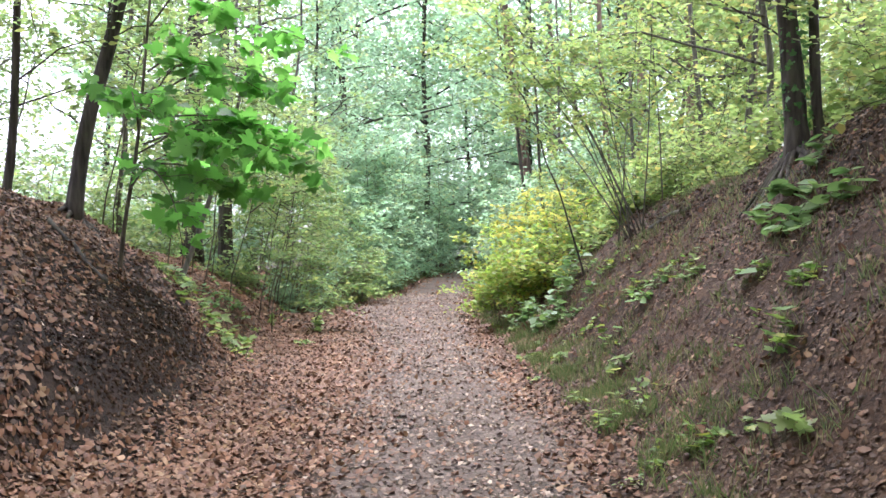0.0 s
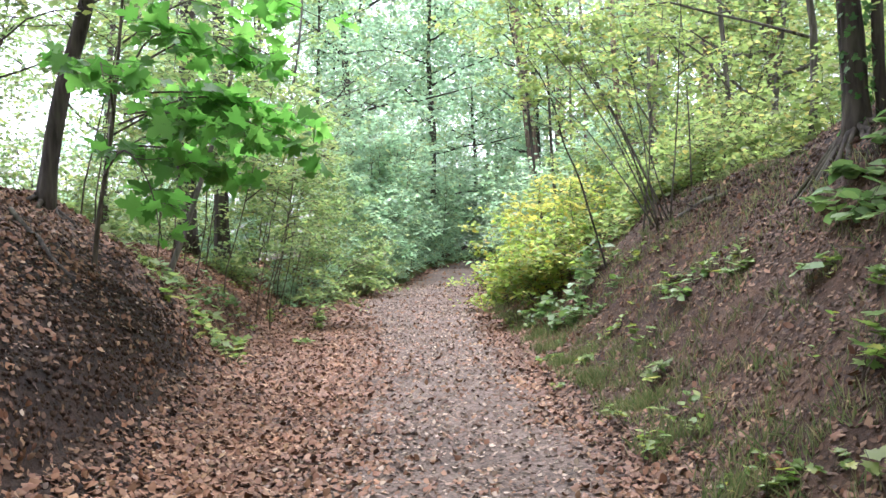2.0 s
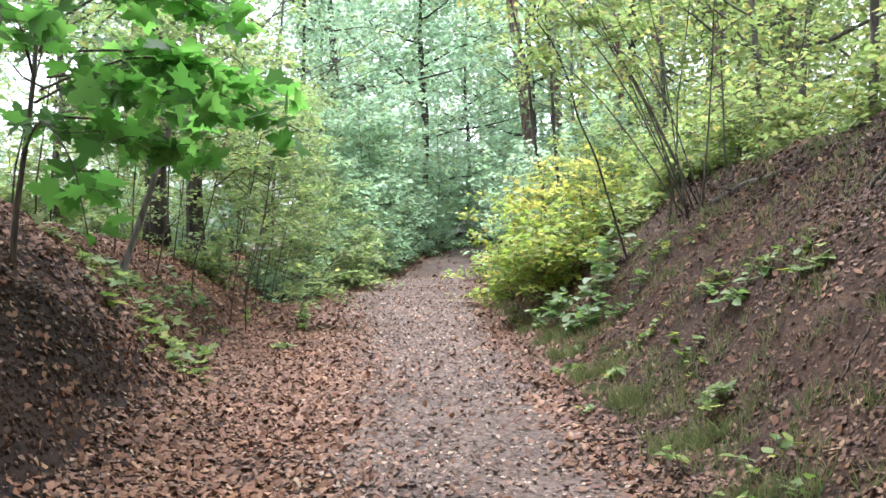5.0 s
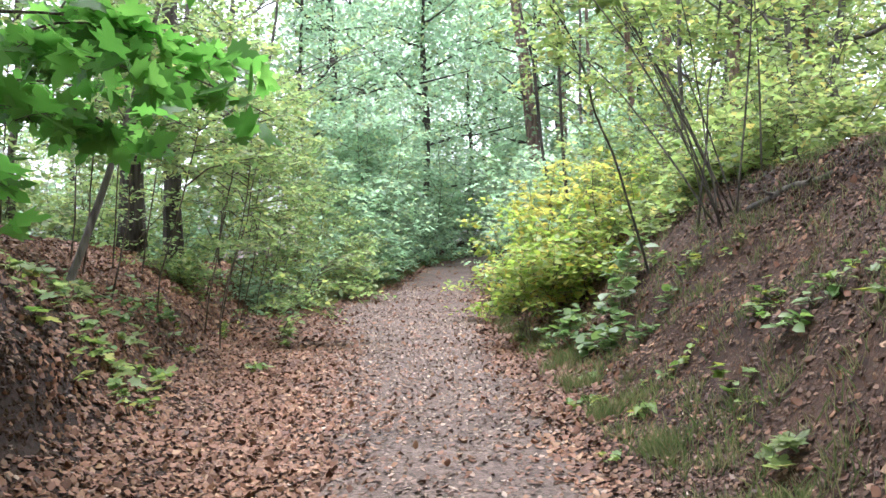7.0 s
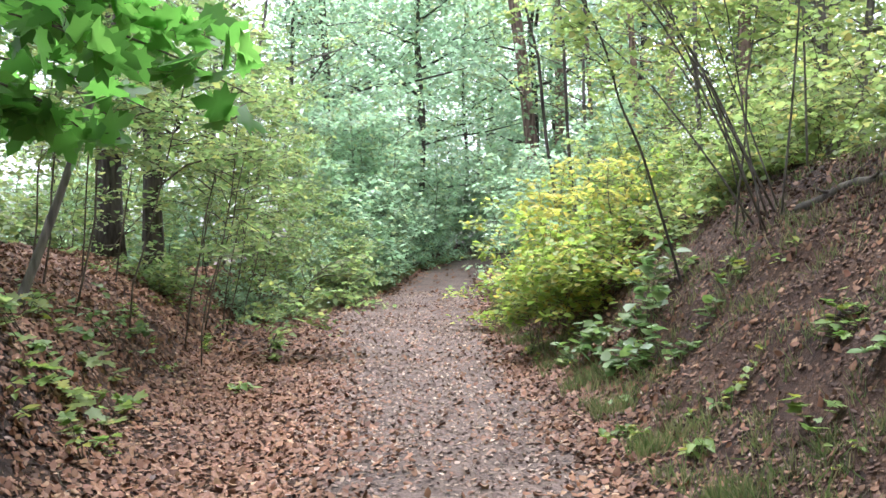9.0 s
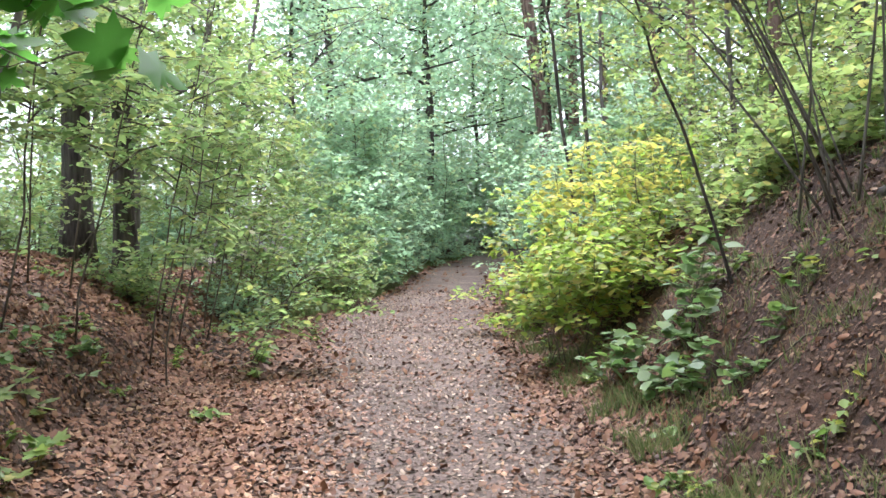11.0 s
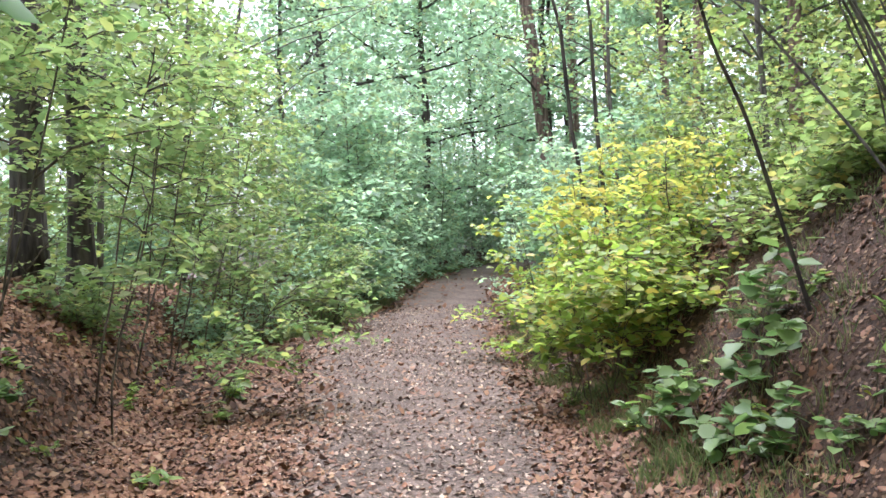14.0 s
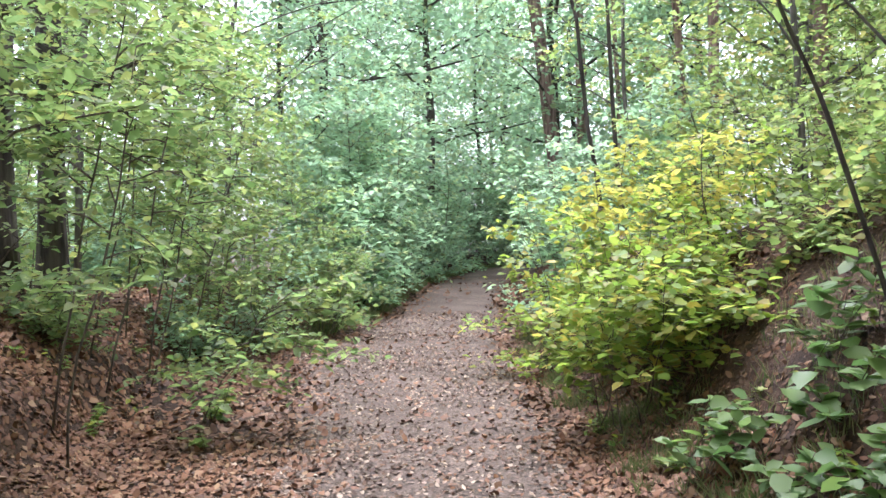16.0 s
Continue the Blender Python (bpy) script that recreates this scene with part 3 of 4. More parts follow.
# thin dark stem that arches over the path
f = at(2.62, 12.1, 0.05)
plant("arching_sapling", [(pts(f, (2.52, 12.12, 1.45), (2.36, 12.15, 2.0), (2.2, 12.2, 2.55), (1.98, 12.2, 3.05), (1.86, 12.3, 3.6), (1.6, 12.3, 4.15), (1.15, 12.4, 4.7), (0.3, 12.5, 5.3)), 0.018, 0.006)],
      "thin dark sapling arching from the bank over the path", "sapling", M_HAZEL, M_BARK, 14, 1.1, 0.5, 0.1, OVAL, 17, "stem", 8, 0.055, multi=2, jit=0.08)

# slender trees whose limbs meet over the path, and unseen ones added for shade
for k, (x, y, dx, z, h) in enumerate([(4.9, 10.4, -3.4, 5.2, 8), (5.4, 14.4, -3.6, 5.4, 9), (5.2, 18.6, -3.8, 5.4, 10), (-5.4, 13.2, 3.6, 5.0, 9), (-5.0, 18.4, 4.0, 5.6, 10), (-4.6, 24.5, 3.8, 6.0, 12), (4.6, 26.5, -3.2, 6.5, 12),
                                      # from here on out of view, added only to darken the near ground
                                      (5.0, 6.2, -4.6, 6.6, 9), (5.2, 2.4, -4.8, 6.4, 9), (-5.6, 5.6, 5.0, 6.6, 9), (-5.2, 1.6, 4.8, 6.4, 9), (5.0, -2.0, -4.6, 6.2, 9),
                                      (5.3, 4.3, -5.4, 7.0, 10), (-5.4, 3.5, 5.4, 7.0, 10), (4.9, 0.2, -5.0, 6.8, 9), (-5.2, -0.6, 5.0, 6.8, 9), (-5.4, 7.4, 5.2, 7.4, 11)]):
    f = at(x, y, 0.1)
    g = np.random.default_rng(170 + k)
    arms = [wander((x, y, f[2] + (z - f[2]) * 0.62 + q * 0.7), (x + dx * g.uniform(0.5, 1.05), y + g.normal(0, 1.1), z + q * 0.75 + g.normal(0, 0.2)), 8, 0.07, 175 + 9 * k + q, -0.25) for q in range(3 if y > 14 else 6)]
    plant("slender_tree", [(wander(f, (x + dx * 0.12, y, f[2] + h), 10, 0.05, 170 + k), 0.055, 0.02)], "slender tree with leafy limbs over the path, near ones unseen and added for shade", "tree",
          M_HAZEL if x > 0 else M_HORN, M_BARK2, 15 if y < 8 else 5, 1.1, 0.15, 0.105, RHOMB, 170 + k, "trunk", 8, 0.065, flat=0.05, multi=4 if y < 8 else 1, jit=0.15 if y < 8 else 0.08, limbs=[(a, 0.022, 0.006) for a in arms], lines=arms, fine=k in (0, 3), group="trees leaning over the path")

for k, (x, y, h) in enumerate([(1.9, 16.4, 2.2), (2.7, 15.6, 1.9), (2.2, 17.4, 2.4)]):
    b = at(x, y, 0.04)
    plant("golden_sapling", [(wander(b, (x + 0.15 * k - 0.2, y, b[2] + h), 7, 0.03, 190 + k), 0.012, 0.004)], "thin sapling with yellow autumn leaves on top", "sapling",
          M_GOLD, M_STEM, 12, 0.8, 0.6, 0.1, OVAL, 190 + k, "stem", 6, 0.06, flat=0.0, multi=2, jit=0.06, group="yellow saplings by the path")
f = at(-5.1, 8.9, 0.1)
plant("leaning_tree", [(pts(f, (-5.0, 8.9, 3.2), (-4.95, 8.9, 5.5), (-5.0, 9, 8.0)), 0.06, 0.03)], "slim dark tree on the rim of the bank", "tree", M_HORN, M_BARK, 14, 1.6, 0.35, 0.09, OVAL, 195, "trunk", 8, 0.08)

# fan of hazel stems on the rim of the right bank
g0 = np.random.default_rng(18)
hz = []
for k in range(12):
    b = at(3.35 + g0.normal(0, 0.16), 11.75 + g0.normal(0, 0.18), 0.05)
    lean = -2.7 + 3.1 * k / 11 + g0.normal(0, 0.15)
    top = (b[0] + lean, b[1] + g0.normal(0, 0.5), b[2] + g0.uniform(3.0, 4.6))
    hz.append((wander(b, top, 9, 0.02, k, -0.12 * abs(lean)) + np.linspace(0, 1, 9)[:, None] ** 2 * np.array([lean * 0.35, 0, -0.15]), g0.uniform(0.008, 0.0145), 0.0035))
plant("hazel_clump", hz, "clump of grey hazel stems fanning out on the bank rim", "shrub", M_HAZEL, M_BARK2, 6, 1.0, 0.45, 0.1, OVAL, 18, "stem", 6, 0.055, multi=2, jit=0.08)


def bush(name, x, y, w, h, stems, leaf, label, size, seed, shape=OVAL, n=7, spacing=0.05, length=0.6, bark=None, group="", start=0.15, category="bush", depth=None, multi=1, jit=0.08, fine=True, flat=0.15):
    """A many-stemmed bush that fills about w x h metres."""
    g = np.random.default_rng(seed)
    st = []
    d = depth or w
    for k in range(stems):
        bx, by = x + g.normal(0, w * 0.16), y + g.normal(0, d * 0.16)
        b = np.array(at(bx, by, 0.03))
        top = b + (g.normal(0, w * 0.28), g.normal(0, d * 0.28), h * g.uniform(0.35, 1.15))
        st.append((wander(b, top, 7, 0.02 * h, seed * 50 + k, 0), 0.004 + 0.0022 * h, 0.002))
    return plant(name, st, label, category, leaf, bark or M_STEM, n, length, start, size, shape, seed, "stem", 5, spacing, flat, group=group, multi=multi, jit=jit, fine=fine)


YL = "loose bush with bright yellow-green leaves beside the path"
bush("yellow_bush", 1.8, 14.4, 1.5, 1.5, 10, M_YELLOW, YL, 0.095, 31, spacing=0.085, multi=2, jit=0.08, n=7, length=0.7, start=0.36, flat=0.1, shape=ROUND)
bush("yellow_bush", 1.75, 15.9, 1.5, 1.7, 11, M_YELLOW, YL, 0.095, 32, spacing=0.085, multi=2, jit=0.08, n=7, length=0.7, start=0.36, flat=0.1, shape=ROUND)
bush("yellow_bush", 2.3, 14.7, 1.0, 1.1, 9, M_YELLOW, YL, 0.095, 45, spacing=0.085, multi=2, jit=0.08, n=7, length=0.7, start=0.36, flat=0.1, shape=ROUND)
bush("yellow_bush", 1.75, 17.8, 1.6, 1.9, 10, M_YELLOW, "taller bush with yellow and green leaves", 0.11, 33, spacing=0.06, multi=2, shape=RHOMB, length=0.8)
bush("yellow_bush", 3.0, 16.6, 1.5, 1.9, 9, M_YELLOW, "bush with yellow-green leaves at the end of the bank", 0.1, 42, spacing=0.06, multi=2, shape=RHOMB)
bush("yellow_bush", 3.4, 18.5, 2.2, 2.8, 10, M_HAZEL, "yellow-green bush behind the bank", 0.12, 43, spacing=0.07, multi=2, shape=RHOMB, length=0.9)
# this bush and the far ones carry haze in their leaf colour
bush("cool_green_bush", 2.0, 20.6, 2.0, 2.8, 10, M_HAZY, "bush beside the path, haze put into its bluish leaf colour", 0.12, 44, spacing=0.07, multi=2, shape=RHOMB, length=0.9)
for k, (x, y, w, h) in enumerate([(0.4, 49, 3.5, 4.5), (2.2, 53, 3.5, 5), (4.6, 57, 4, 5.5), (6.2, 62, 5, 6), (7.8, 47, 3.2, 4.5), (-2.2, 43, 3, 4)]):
    bush("cool_green_bush", x, y, w, h, 12, M_HAZY, "dense bush where the path turns away, haze put into its leaf colour", 0.24, 160 + k, RHOMB, 12, 0.13, 1.1, group="bushes far along the path", multi=2, jit=0.2, fine=False, start=0.03)
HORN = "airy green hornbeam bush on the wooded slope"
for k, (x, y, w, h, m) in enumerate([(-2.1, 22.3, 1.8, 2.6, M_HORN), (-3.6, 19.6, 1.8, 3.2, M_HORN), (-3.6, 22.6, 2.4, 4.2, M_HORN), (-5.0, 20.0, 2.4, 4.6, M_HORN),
                                     (-6.0, 17.5, 2.4, 4.2, M_HORN), (-6.9, 14.2, 2.2, 3.2, M_HORN), (-6.6, 11.6, 2.0, 1.6, M_HORN), (-7.0, 9.0, 2.0, 1.2, M_HORN), (-5.0, 25.5, 3.0, 5.6, M_HAZY), (-8.0, 22.0, 3.0, 2.8, M_HORN),
                                     (-5.8, 13.0, 1.6, 1.5, M_HORN), (-7.4, 16.4, 2.2, 2.4, M_HAZY), (-9.0, 18.5, 2.6, 2.6, M_HAZY), (-7.0, 19.5, 2.4, 2.4, M_HAZY), (-10.5, 24, 3.5, 3.5, M_HAZY), (-9.5, 12.0, 2.5, 1.8, M_HORN), (-10.5, 15.5, 2.5, 1.8, M_HAZY)]):
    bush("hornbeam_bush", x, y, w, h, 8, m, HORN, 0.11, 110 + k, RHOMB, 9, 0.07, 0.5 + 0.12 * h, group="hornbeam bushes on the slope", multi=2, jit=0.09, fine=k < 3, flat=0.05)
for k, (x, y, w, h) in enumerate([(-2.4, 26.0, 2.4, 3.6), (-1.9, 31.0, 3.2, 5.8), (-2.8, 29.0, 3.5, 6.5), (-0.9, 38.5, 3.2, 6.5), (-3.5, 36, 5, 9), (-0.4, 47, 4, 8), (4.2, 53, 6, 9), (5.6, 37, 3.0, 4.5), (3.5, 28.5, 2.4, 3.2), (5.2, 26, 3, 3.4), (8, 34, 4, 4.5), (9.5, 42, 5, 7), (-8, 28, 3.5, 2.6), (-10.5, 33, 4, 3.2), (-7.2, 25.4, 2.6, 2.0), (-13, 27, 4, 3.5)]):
    bush("cool_green_bush", x, y, w, h, 11, M_HAZY, "hazel bush far along the path, leaf colour paled to stand for haze", 0.19, 130 + k, RHOMB, 13, 0.11, 0.5 + 0.16 * h, group="bushes far along the path", multi=2, jit=0.16, fine=False)
for k, (x, y, w, h) in enumerate([(5.0, 13.5, 1.8, 2.2), (6.4, 15.8, 2.2, 2.8), (5.3, 18.8, 2.4, 3.0), (7.6, 20.5, 3.0, 3.4), (6.4, 10.6, 1.8, 2.4), (7.6, 13.2, 2.4, 3.0), (5.8, 8.4, 1.2, 2.0), (10, 17, 3, 4), (9.5, 26, 4, 4), (12, 22, 4, 4.5), (13, 29, 4, 4.5), (7.0, 23.5, 3, 3.2)]):
    bush("hazel_bush", x, y, w, h, 9, M_HAZEL, "yellow-green hazel bush on top of the steep bank", 0.11, 150 + k, RHOMB, 10, 0.06, 0.5 + 0.14 * h, group="hazel bushes on the bank", multi=1, jit=0.1, fine=k < 3)

# leafy undergrowth round the feet of the trunks and along the far verge
for k, (x, y, w, h, m) in enumerate([(-5.4, 15.0, 1.5, 1.3, M_HORN), (-4.0, 15.4, 1.0, 0.8, M_HORN), (-3.4, 18.6, 1.1, 1.0, M_HAZY),
                                     (-3.0, 20.4, 1.3, 1.5, M_HAZY), (-2.5, 24.2, 1.4, 1.5, M_HAZY), (-1.9, 27.6, 1.5, 1.5, M_HAZY), (-1.3, 33.5, 1.8, 1.8, M_HAZY), (-0.6, 36.4, 1.8, 1.8, M_HAZY), (0.4, 41.0, 2.0, 2.0, M_HAZY), (1.6, 45.0, 2.2, 2.2, M_HAZY), (3.4, 49.5, 2.4, 2.4, M_HAZY)]):
    bush("low_bush", x, y, w, h, 7, m, "low leafy green undergrowth at the foot of the trees", 0.1 if y < 22 else 0.16, 700 + k, RHOMB, 8, 0.07 if y < 22 else 0.1, 0.55, group="undergrowth on the slope", multi=2, jit=0.09, fine=k < 3, flat=0.0, start=0.05)

# leafy fringe along the rim of the steep bank
for k, (x, y, w, h) in enumerate([(4.3, 12.7, 1.1, 1.1), (4.0, 14.2, 1.1, 1.2), (4.7, 11.3, 1.1, 1.0), (4.9, 9.9, 1.0, 1.0), (5.1, 8.7, 1.0, 1.0), (4.2, 15.8, 1.2, 1.4), (4.9, 7.0, 0.9, 0.8), (3.6, 13.5, 0.8, 0.6), (3.9, 13.0, 0.8, 0.7), (3.3, 14.6, 0.9, 0.8)]):
    bush("rim_bush", x, y, w, h, 6, M_HAZEL, "low yellow-green hazel shoots along the rim of the bank", 0.09, 720 + k, ROUND, 7, 0.07, 0.55, group="shoots along the rim", multi=2, jit=0.07, flat=0.0, start=0.1)

# thin saplings on the left slope
g0 = np.random.default_rng(51)
for k, (x, y, h) in enumerate([(-3.3, 12.5, 3.6), (-2.75, 13.3, 3.2), (-2.35, 15.2, 1.2), (-3.2, 15.0, 3.9), (-3.9, 11.8, 3.4), (-4.3, 9.8, 3.6), (-4.6, 10.9, 4.2), (-5.2, 12.5, 4.5), (-3.4, 19.5, 5), (-3.3, 17.8, 3.4), (-3.2, 16.2, 3.4), (-4.2, 13.4, 4.2), (-3.2, 19.8, 3.4), (-3.9, 17.3, 4.4), (-5.4, 9.3, 3.6), (-3.3, 18.6, 2.4), (-3.5, 11.6, 3.8), (-3.1, 13.8, 4.0), (-4.0, 13.9, 4.4), (-4.3, 12.4, 4.0), (-3.3, 16.4, 4.2), (-3.6, 15.6, 4.6)]):
    b = at(x, y, 0.04)
    top = (x + g0.uniform(0.2, 0.9), y + g0.normal(0, 0.3), b[2] + h)
    plant("hornbeam_sapling", [(wander(b, top, 9, 0.03, 60 + k, -0.1), 0.0105, 0.004)], "thin dark sapling with layered green leaves", "sapling",
          M_HORN, M_STEM, 14, 1.25, 0.4, 0.095, OVAL, 60 + k, "stem", 6, 0.06, flat=0.08, multi=2, jit=0.06, group="saplings on the slope")

# pines and trunks of the wood on the right
for k, (x, y, r, h, lean) in enumerate([(5.6, 42, 0.34, 24, -3.0), (7.4, 48, 0.33, 24, -0.5), (7.6, 40, 0.12, 15, -0.6), (9.1, 34, 0.22, 18, 0.2), (6.7, 29, 0.13, 13, -0.5), (11, 49, 0.2, 18, 0.1),
                                        (10.5, 25, 0.2, 18, 0.1), (8.6, 25.5, 0.19, 18, 0)]):
    f = at(x, y, 0.15)
    g = np.random.default_rng(80 + k)
    limbs = []
    for q in range(6):
        z = f[2] + h * (0.27 + 0.09 * q)
        a = g.uniform(2.2, 4.2) if q % 2 else g.uniform(-1, 1)
        ln = g.uniform(1.4, 2.8) * (0.4 if r < 0.1 else 1.0)
        limbs.append((wander((x + lean * (z - f[2]) / h, y, z), (x + ln * np.cos(a), y + ln * np.sin(a) * 0.6, z + g.uniform(-0.3, 0.5)), 7, 0.06, 90 + k * 9 + q), min(0.035, r * 0.25), 0.008))
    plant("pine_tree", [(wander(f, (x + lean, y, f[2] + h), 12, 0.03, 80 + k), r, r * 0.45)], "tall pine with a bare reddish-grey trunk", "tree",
          M_HAZY if y > 30 else M_HAZEL, M_PINEBARK if y > 20 else M_BARK, 8, 1.7, 0.3, 0.16, RHOMB, 80 + k, "trunk", 10, 0.12, multi=2, jit=0.15, limbs=limbs, group="pines on the slope")

for k, (x, y, lean, h) in enumerate([(2.95, 21.4, -1.1, 7.5), (3.4, 22.0, -0.5, 8.0)]):
    b = at(x, y, 0.08)
    plant("slim_tree", [(wander(b, (x + lean, y, b[2] + h), 9, 0.06, 840 + k), 0.048, 0.02)], "slim dark tree behind the yellow bushes", "tree",
          M_HAZEL, M_BARK, 5, 1.3, 0.55, 0.13, RHOMB, 840 + k, "trunk", 8, 0.09, flat=0.0, multi=2, jit=0.12, group="slim trees behind the bushes", fine=False)

# ---- wood all round ----


def forest_tree(kind, leaf, bark, h, crown_from, spread, seed, label, size, n, multi=3):
    """A whole tree at the origin, to be copied through the wood."""
    g = np.random.default_rng(seed)
    line = wander((0, 0, -0.3), (g.normal(0, 0.4), g.normal(0, 0.4), h), 10, 0.06, seed)
    limbs = []
    for q in range(13):
        z = h * (crown_from + (0.93 - crown_from) * q / 13)
        a = q * 2.4 + g.uniform(-0.5, 0.5)
        ln = spread * g.uniform(0.6, 1.1) * (1.1 - 0.6 * q / 13)
        limbs.append((wander((0, 0, z), (ln * np.cos(a), ln * np.sin(a), z + ln * g.uniform(0.1, 0.6)), 6, 0.08, seed * 7 + q), 0.05, 0.012))
    return plant(kind, [(line, 0.11 * h / 14, 0.03)], label, "tree", leaf, bark, n, spread * 0.5, 0.1, size, RHOMB, seed, "trunk", 8, size * 1.0, multi=multi, jit=0.55, fine=False,
                 limbs=limbs, lines=[l[0] for l in limbs] + [line[6:]], tilt=0.6)


protos = [forest_tree("beech_tree", M_HORN, M_BARK2, 13, 0.15, 3.2, 201, "green deciduous tree in the wood", 0.16, 8),
          forest_tree("hazel_tree", M_HAZEL, M_BARK2, 10, 0.15, 3.0, 202, "yellow-green deciduous tree in the wood", 0.16, 8),
          # distant tree, its pale bluish leaves painted as if seen through haze
          forest_tree("maple_tree", M_HAZY, M_BARK, 14, 0.12, 3.4, 203, "deciduous tree in the wood, leaf colour paled to stand for haze", 0.19, 8, 3)]
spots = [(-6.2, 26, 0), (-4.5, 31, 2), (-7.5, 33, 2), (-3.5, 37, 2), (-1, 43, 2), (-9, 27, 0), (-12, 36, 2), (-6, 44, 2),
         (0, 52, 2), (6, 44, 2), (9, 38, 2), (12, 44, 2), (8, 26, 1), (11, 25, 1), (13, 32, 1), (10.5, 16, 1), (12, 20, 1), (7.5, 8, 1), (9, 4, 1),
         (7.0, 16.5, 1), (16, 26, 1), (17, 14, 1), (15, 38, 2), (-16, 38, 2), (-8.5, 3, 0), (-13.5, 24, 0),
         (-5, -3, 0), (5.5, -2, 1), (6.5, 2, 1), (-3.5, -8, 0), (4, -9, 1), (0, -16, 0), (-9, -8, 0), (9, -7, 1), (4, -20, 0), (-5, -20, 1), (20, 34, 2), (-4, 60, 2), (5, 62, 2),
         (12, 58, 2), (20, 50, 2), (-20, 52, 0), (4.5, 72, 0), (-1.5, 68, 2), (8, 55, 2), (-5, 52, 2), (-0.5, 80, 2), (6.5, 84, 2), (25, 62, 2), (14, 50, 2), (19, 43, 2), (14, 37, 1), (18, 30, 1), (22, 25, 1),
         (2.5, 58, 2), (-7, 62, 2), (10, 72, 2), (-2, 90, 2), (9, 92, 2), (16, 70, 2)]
g0 = np.random.default_rng(301)
first = {}
for x, y, k in spots:
    x, y = x + g0.normal(0, 0.3), y + g0.normal(0, 0.3)
    s = g0.uniform(0.85, 1.2) * (1.55 if y > 35 else 1.0)
    m = Matrix.LocRotScale((x, y, float(land(x, y)) + 0.05), Euler((0, 0, g0.uniform(0, 6.28))), (s, s, s))
    if k not in first:
        first[k] = protos[k]
        protos[k].matrix_basis = m
    else:
        c = copy_thing(protos[k], pose(0, 0, 0))
        c.matrix_basis = m
    tagged(protos[k], group="trees of the wood")

# ---- low plants ----


def herb(name, x, y, h, n, size, shape, mat, label, seed, wide=0.25, stems=4, group=""):
    """A low plant: a few thin stalks with leaves spread on top."""
    g = np.random.default_rng(seed)
    foot = np.array(at(x, y, 0.02))
    thing = new(name)
    thing.location = foot
    spots, heads = [], []
    for k in range(stems):
        a = g.uniform(0, 6.28)
        tip = np.array([np.cos(a), np.sin(a), 0]) * wide * g.uniform(0.3, 1) + (0, 0, h * g.uniform(0.5, 1.05))
        tip[2] += float(land(x + tip[0], y + tip[1])) - foot[2]
        line = wander((0, 0, 0), tip, 5, 0.015, seed * 31 + k, -0.05 * h)
        part("stalk", mesh_tris("stalk", *tube(line, np.linspace(0.005, 0.002, 5), 4), [M_STEM]), thing)
        for q in range(n):
            p = along(line, g.uniform(0.45, 0.999))
            spots.append(p)
            heads.append((g.normal(), g.normal(), -0.1))
    v, t = spread_leaves(shape, np.array(spots), size, 0.3, None, heads, g)
    part("leaves", mesh_tris("leaves", v, t, [mat]), thing)
    return tagged(thing, label, "plant", group)


BR = "low bramble with broad green leaves on the bank"
for k, (x, y, h, n, size, w) in enumerate([(3.3, 6.4, 0.28, 9, 0.17, 0.45), (3.75, 6.9, 0.3, 9, 0.16, 0.45), (3.6, 5.9, 0.25, 7, 0.15, 0.4), (2.2, 12.0, 0.5, 9, 0.15, 0.4), (1.8, 11.7, 0.3, 10, 0.11, 0.35),
                                           (2.4, 12.5, 0.6, 9, 0.15, 0.35), (2.0, 11.3, 0.3, 10, 0.12, 0.35), (1.6, 12.5, 0.4, 11, 0.11, 0.35), (2.3, 10.7, 0.22, 8, 0.1, 0.35), (1.9, 12.3, 0.45, 9, 0.14, 0.4),
                                           (-3.2, 12.1, 0.3, 9, 0.08, 0.4), (-3.05, 11.5, 0.3, 9, 0.08, 0.4), (-3.4, 11.0, 0.3, 9, 0.09, 0.4), (-3.0, 9.7, 0.25, 9, 0.08, 0.4), (2.7, 8.3, 0.2, 8, 0.09, 0.35)]):
    herb("bramble", x, y, h, n, size, ROUND, M_BRAMBLE, BR, 400 + k, w, 6)
for k, (x, y) in enumerate([(2.15, 3.7), (2.5, 4.6), (2.2, 8.4), (2.9, 7.6), (2.0, 7.2), (2.6, 9.0), (3.0, 5.2), (-3.0, 8.9), (-3.2, 9.6), (-2.8, 9.4), (-3.6, 9.9), (-2.5, 10.2), (-3.0, 10.4), (-2.3, 9.2), (-2.4, 16.0), (-2.2, 15.2), (-2.0, 14.2), (-3.3, 9.2), (-2.7, 9.8), (-3.3, 10.3), (-2.9, 10.9), (-2.45, 9.7), (-3.7, 9.4)]):
    herb("maple_seedling", x, y, 0.22, 4, 0.12, MAPLE, M_HERB if k % 4 and k < 17 else M_HAZEL, "small maple seedling with pale green leaves on leaf litter", 430 + k, 0.22, 4, "seedlings on the banks")
g0 = np.random.default_rng(77)
for k in range(84):
    left = k % 3 == 0
    y = g0.uniform(4, 17)
    x = float(toe_left(y)) - g0.uniform(0.6, 2.2) if left else float(toe_right(y)) + g0.uniform(0.15, 1.9)
    if left and y < 8.5:
        y += 7
    herb("bank_plant", x, y, g0.uniform(0.06, 0.25), int(g0.integers(3, 8)), g0.uniform(0.04, 0.095), MAPLE if k % 4 == 1 else OVAL, M_HERB, "small green plant among dry leaves on the bank", 460 + k, 0.18, 4, "small plants on the banks")


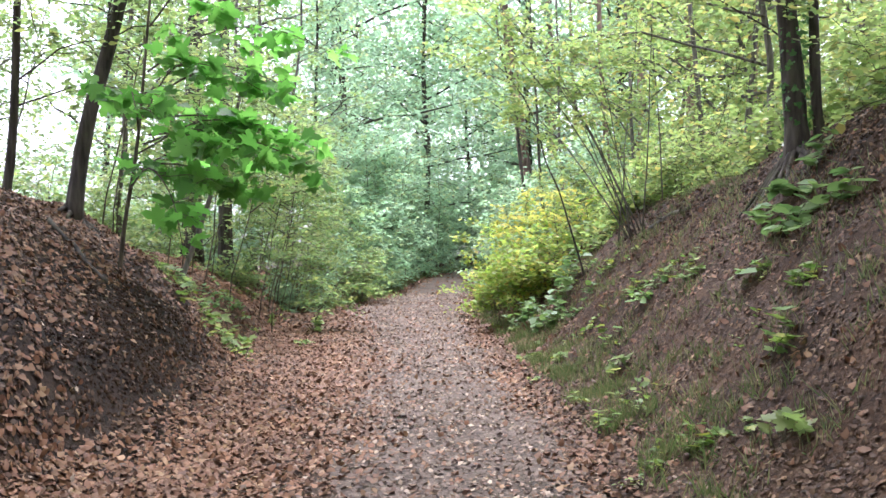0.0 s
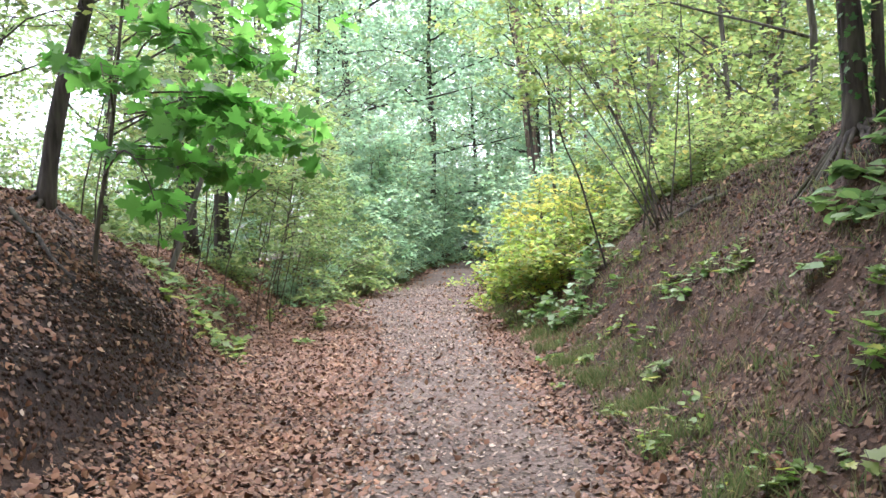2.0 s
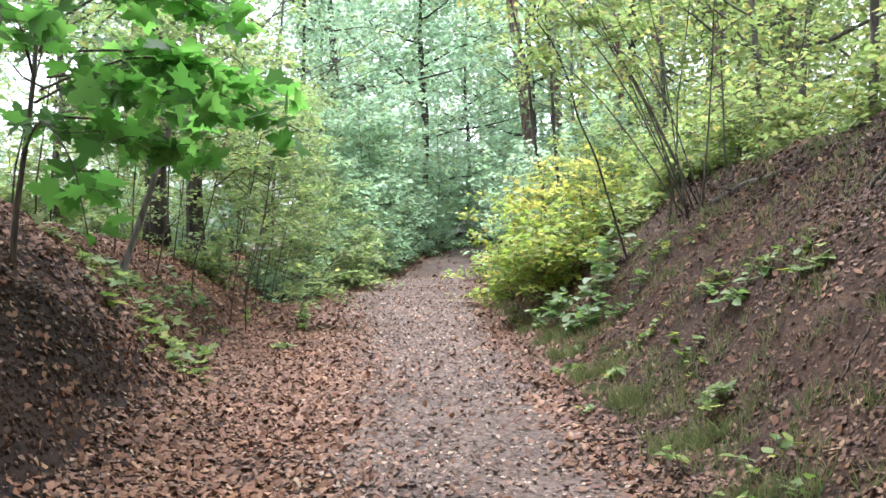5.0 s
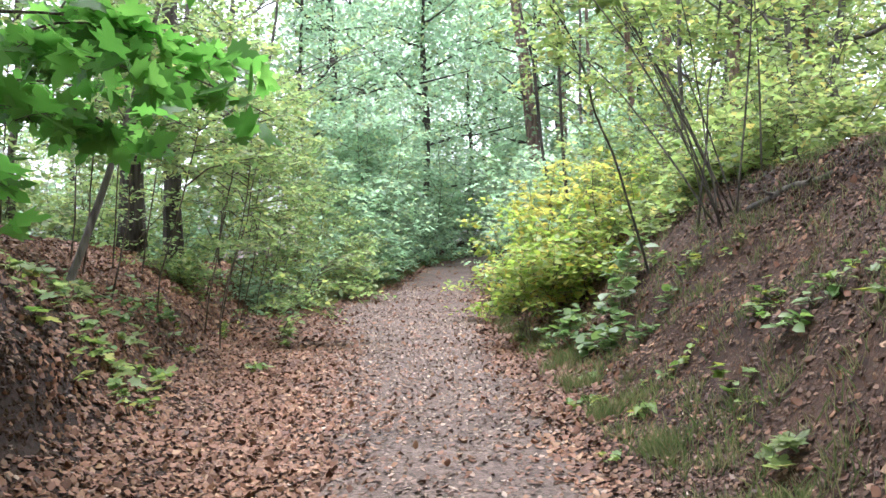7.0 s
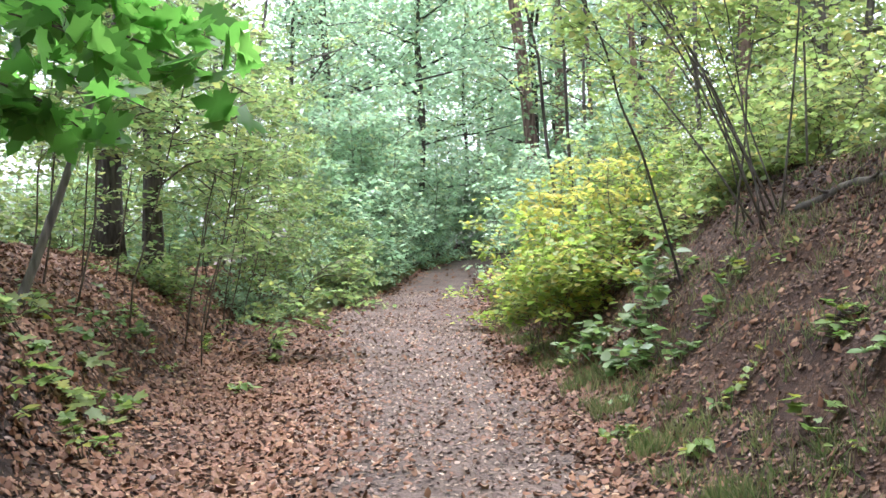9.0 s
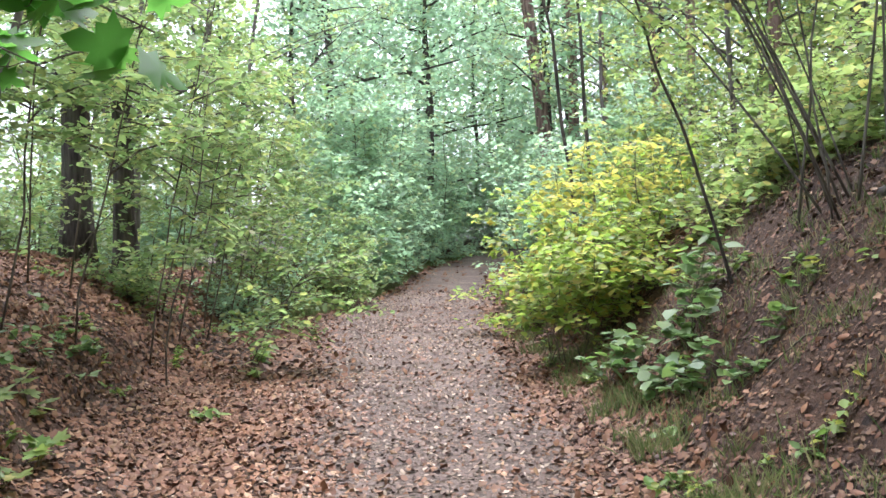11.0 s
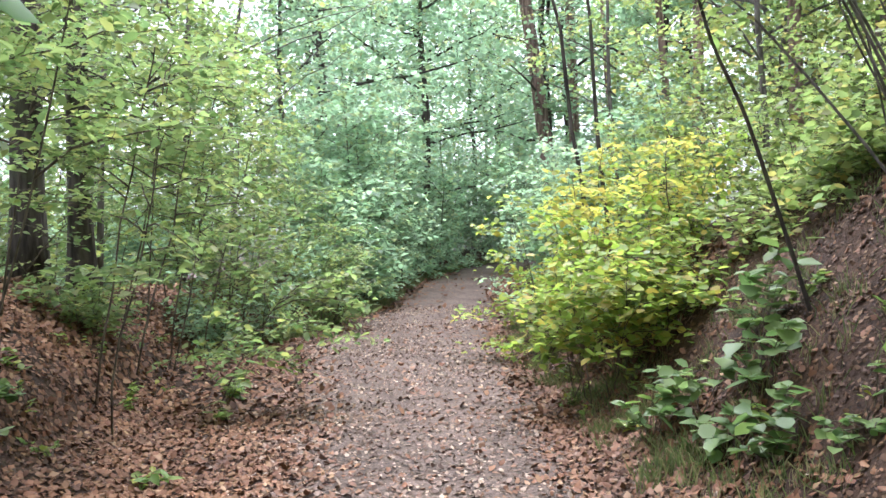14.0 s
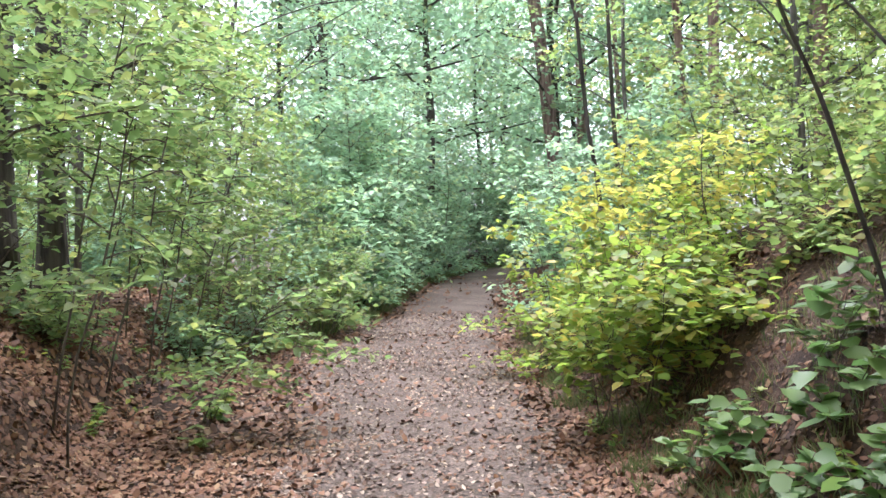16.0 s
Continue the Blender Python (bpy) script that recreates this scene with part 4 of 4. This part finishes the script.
def grass(name, n, where, size, label, seed):
    """Tufts of thin blades."""
    g = np.random.default_rng(seed)
    x, y = where(g, n)
    k = 26
    X, Y = np.repeat(x, k) + g.normal(0, 0.05, n * k), np.repeat(y, k) + g.normal(0, 0.05, n * k)
    head = np.stack([g.normal(0, 0.45, n * k), g.normal(0, 0.45, n * k), np.ones(n * k)], -1)
    up = np.stack([g.normal(0, 1, n * k), g.normal(0, 1, n * k), np.zeros(n * k)], -1)
    v, t = spread_leaves(BLADE, np.stack([X, Y, land(X, Y) - 0.01], -1), size, 0.1, up, head, g)
    return tagged(new(name, mesh_tris(name, v, t, [M_GRASS])), label, "grass", kind="stuff")


def by_right(g, n):
    y = g.uniform(3.5, 24, n)
    y = y + 0.35 * np.sin(y * 5.0)
    return toe_right(y) + np.abs(g.normal(0, 0.32, n)) * np.where(y > 11, 1.2, 1.0) + 0.1 + 0.15 * (wave(y, y * 0, 1.8, 37) > 0), y


def by_left(g, n):
    y = 20 + 36 * g.uniform(0, 1, n) ** 1.6
    return toe_left(y) - np.abs(g.normal(0, 0.4, n)) + 0.1, y


def on_slope(g, n):
    y = g.uniform(3, 15, n)
    return toe_right(y) + g.uniform(0.3, 2.9, n), y


grass("slope_grass", 420, on_slope, 0.12, "thin withered grass on the steep bank", 503)
grass("grass_verge", 360, by_right, 0.15, "thin green and straw-coloured grass beside the path", 501)
grass("grass_verge", 560, by_left, 0.2, "green grass under the bushes beside the path", 502)

# ---- deadwood, roots and ivy ----


def stick(name, a, b, r, label, seed, twigs=2, bark=None, category="branch", lift=0.0):
    """A fallen branch that follows the ground from a to b, with broken side twigs."""
    g = np.random.default_rng(seed)
    n = 8
    x, y = np.linspace(a[0], b[0], n) + g.normal(0, 0.02, n), np.linspace(a[1], b[1], n) + g.normal(0, 0.02, n)
    line = np.stack([x, y, land(x, y) + r * 0.5 + lift + g.uniform(0, 0.02, n)], -1)
    thing = new(name)
    thing.location = line[0]
    part("branch", mesh_tris("branch", *tube(line - line[0], np.linspace(r, r * 0.55, n), 8, 0.07, seed), [bark or M_BARK], smooth=True), thing)
    for k in range(twigs):
        p = along(line, g.uniform(0.3, 0.9)) - line[0]
        d = np.array([g.normal(), g.normal(), 0.5]) * 0.12
        part("twig", mesh_tris("twig", *tube(wander(p, p + d, 4, 0.01, seed + k), np.linspace(r * 0.4, r * 0.15, 4), 5), [bark or M_BARK]), thing)
    return tagged(thing, label, category)


stick("fallen_branch", (-3.8, 7.3), (-2.95, 6.7), 0.028, "dark fallen branch lying on the bare bank", 601, 3)
stick("rotten_log", (3.5, 11.3), (3.72, 10.0), 0.065, "dark rotten log half sunk in the rim of the bank", 602, 2, M_BARK, "log", -0.05)
g0 = np.random.default_rng(610)
for k in range(34):
    y = g0.uniform(3.5, 16)
    x = float(toe_left(y)) - g0.uniform(-0.5, 2.4) if k % 2 else float(toe_right(y)) + g0.uniform(0.1, 2.6)
    a, ln = g0.uniform(0, 3.14), g0.uniform(0.2, 0.7)
    stick("fallen_twig", (x, y), (x + ln * np.cos(a), y + ln * np.sin(a)), g0.uniform(0.004, 0.009), "thin dead twig among fallen leaves", 620 + k, 1, M_STEM, "twig")


def roots(tree, foot, n, reach, r, seed, side=0.0):
    """Bare roots that run down from a trunk over the broken soil."""
    g = np.random.default_rng(seed)
    foot = np.array(foot)
    for k in range(n):
        a = side + g.normal(0, 0.9)
        x, y = foot[0] + np.linspace(0, reach, 7) * np.cos(a) + g.normal(0, 0.03, 7), foot[1] + np.linspace(0, reach, 7) * np.sin(a) + g.normal(0, 0.03, 7)
        z = land(x, y) + np.array([0.12, 0.06, 0.02, 0.0, -0.015, -0.02, -0.03])
        line = np.stack([x, y, z], -1) - np.array(tree.location)
        part("root", mesh_tris("root", *tube(line, np.linspace(r, r * 0.25, 7), 6, 0.08, seed + k), [M_BARK], smooth=True), tree, "bare dark root")


by_name = {o.name: o for o in scene.collection.objects if o.parent is None}
roots(by_name["leaning_tree"], (-4.2, 8.7), 5, 0.6, 0.035, 641, -0.6)
roots(by_name["twin_trunk_tree"], (4.15, 7.75), 10, 0.9, 0.04, 642, 3.9)

# ivy on the twin trunk and its shoots
tt = by_name["twin_trunk_tree"]
g0 = np.random.default_rng(650)
h = g0.uniform(0.1, 4.5, 420)
a = g0.uniform(0, 6.28, 420)
sp = np.stack([np.cos(a) * 0.15 - 0.03 * h, np.sin(a) * 0.15, h], -1)
part("ivy", mesh_tris("ivy", *spread_leaves(MAPLE, sp, 0.06, 0.5, np.stack([np.cos(a), np.sin(a), a * 0 + 0.3], -1), None, g0), [M_DEEP]), tt, "small dark green ivy leaves")
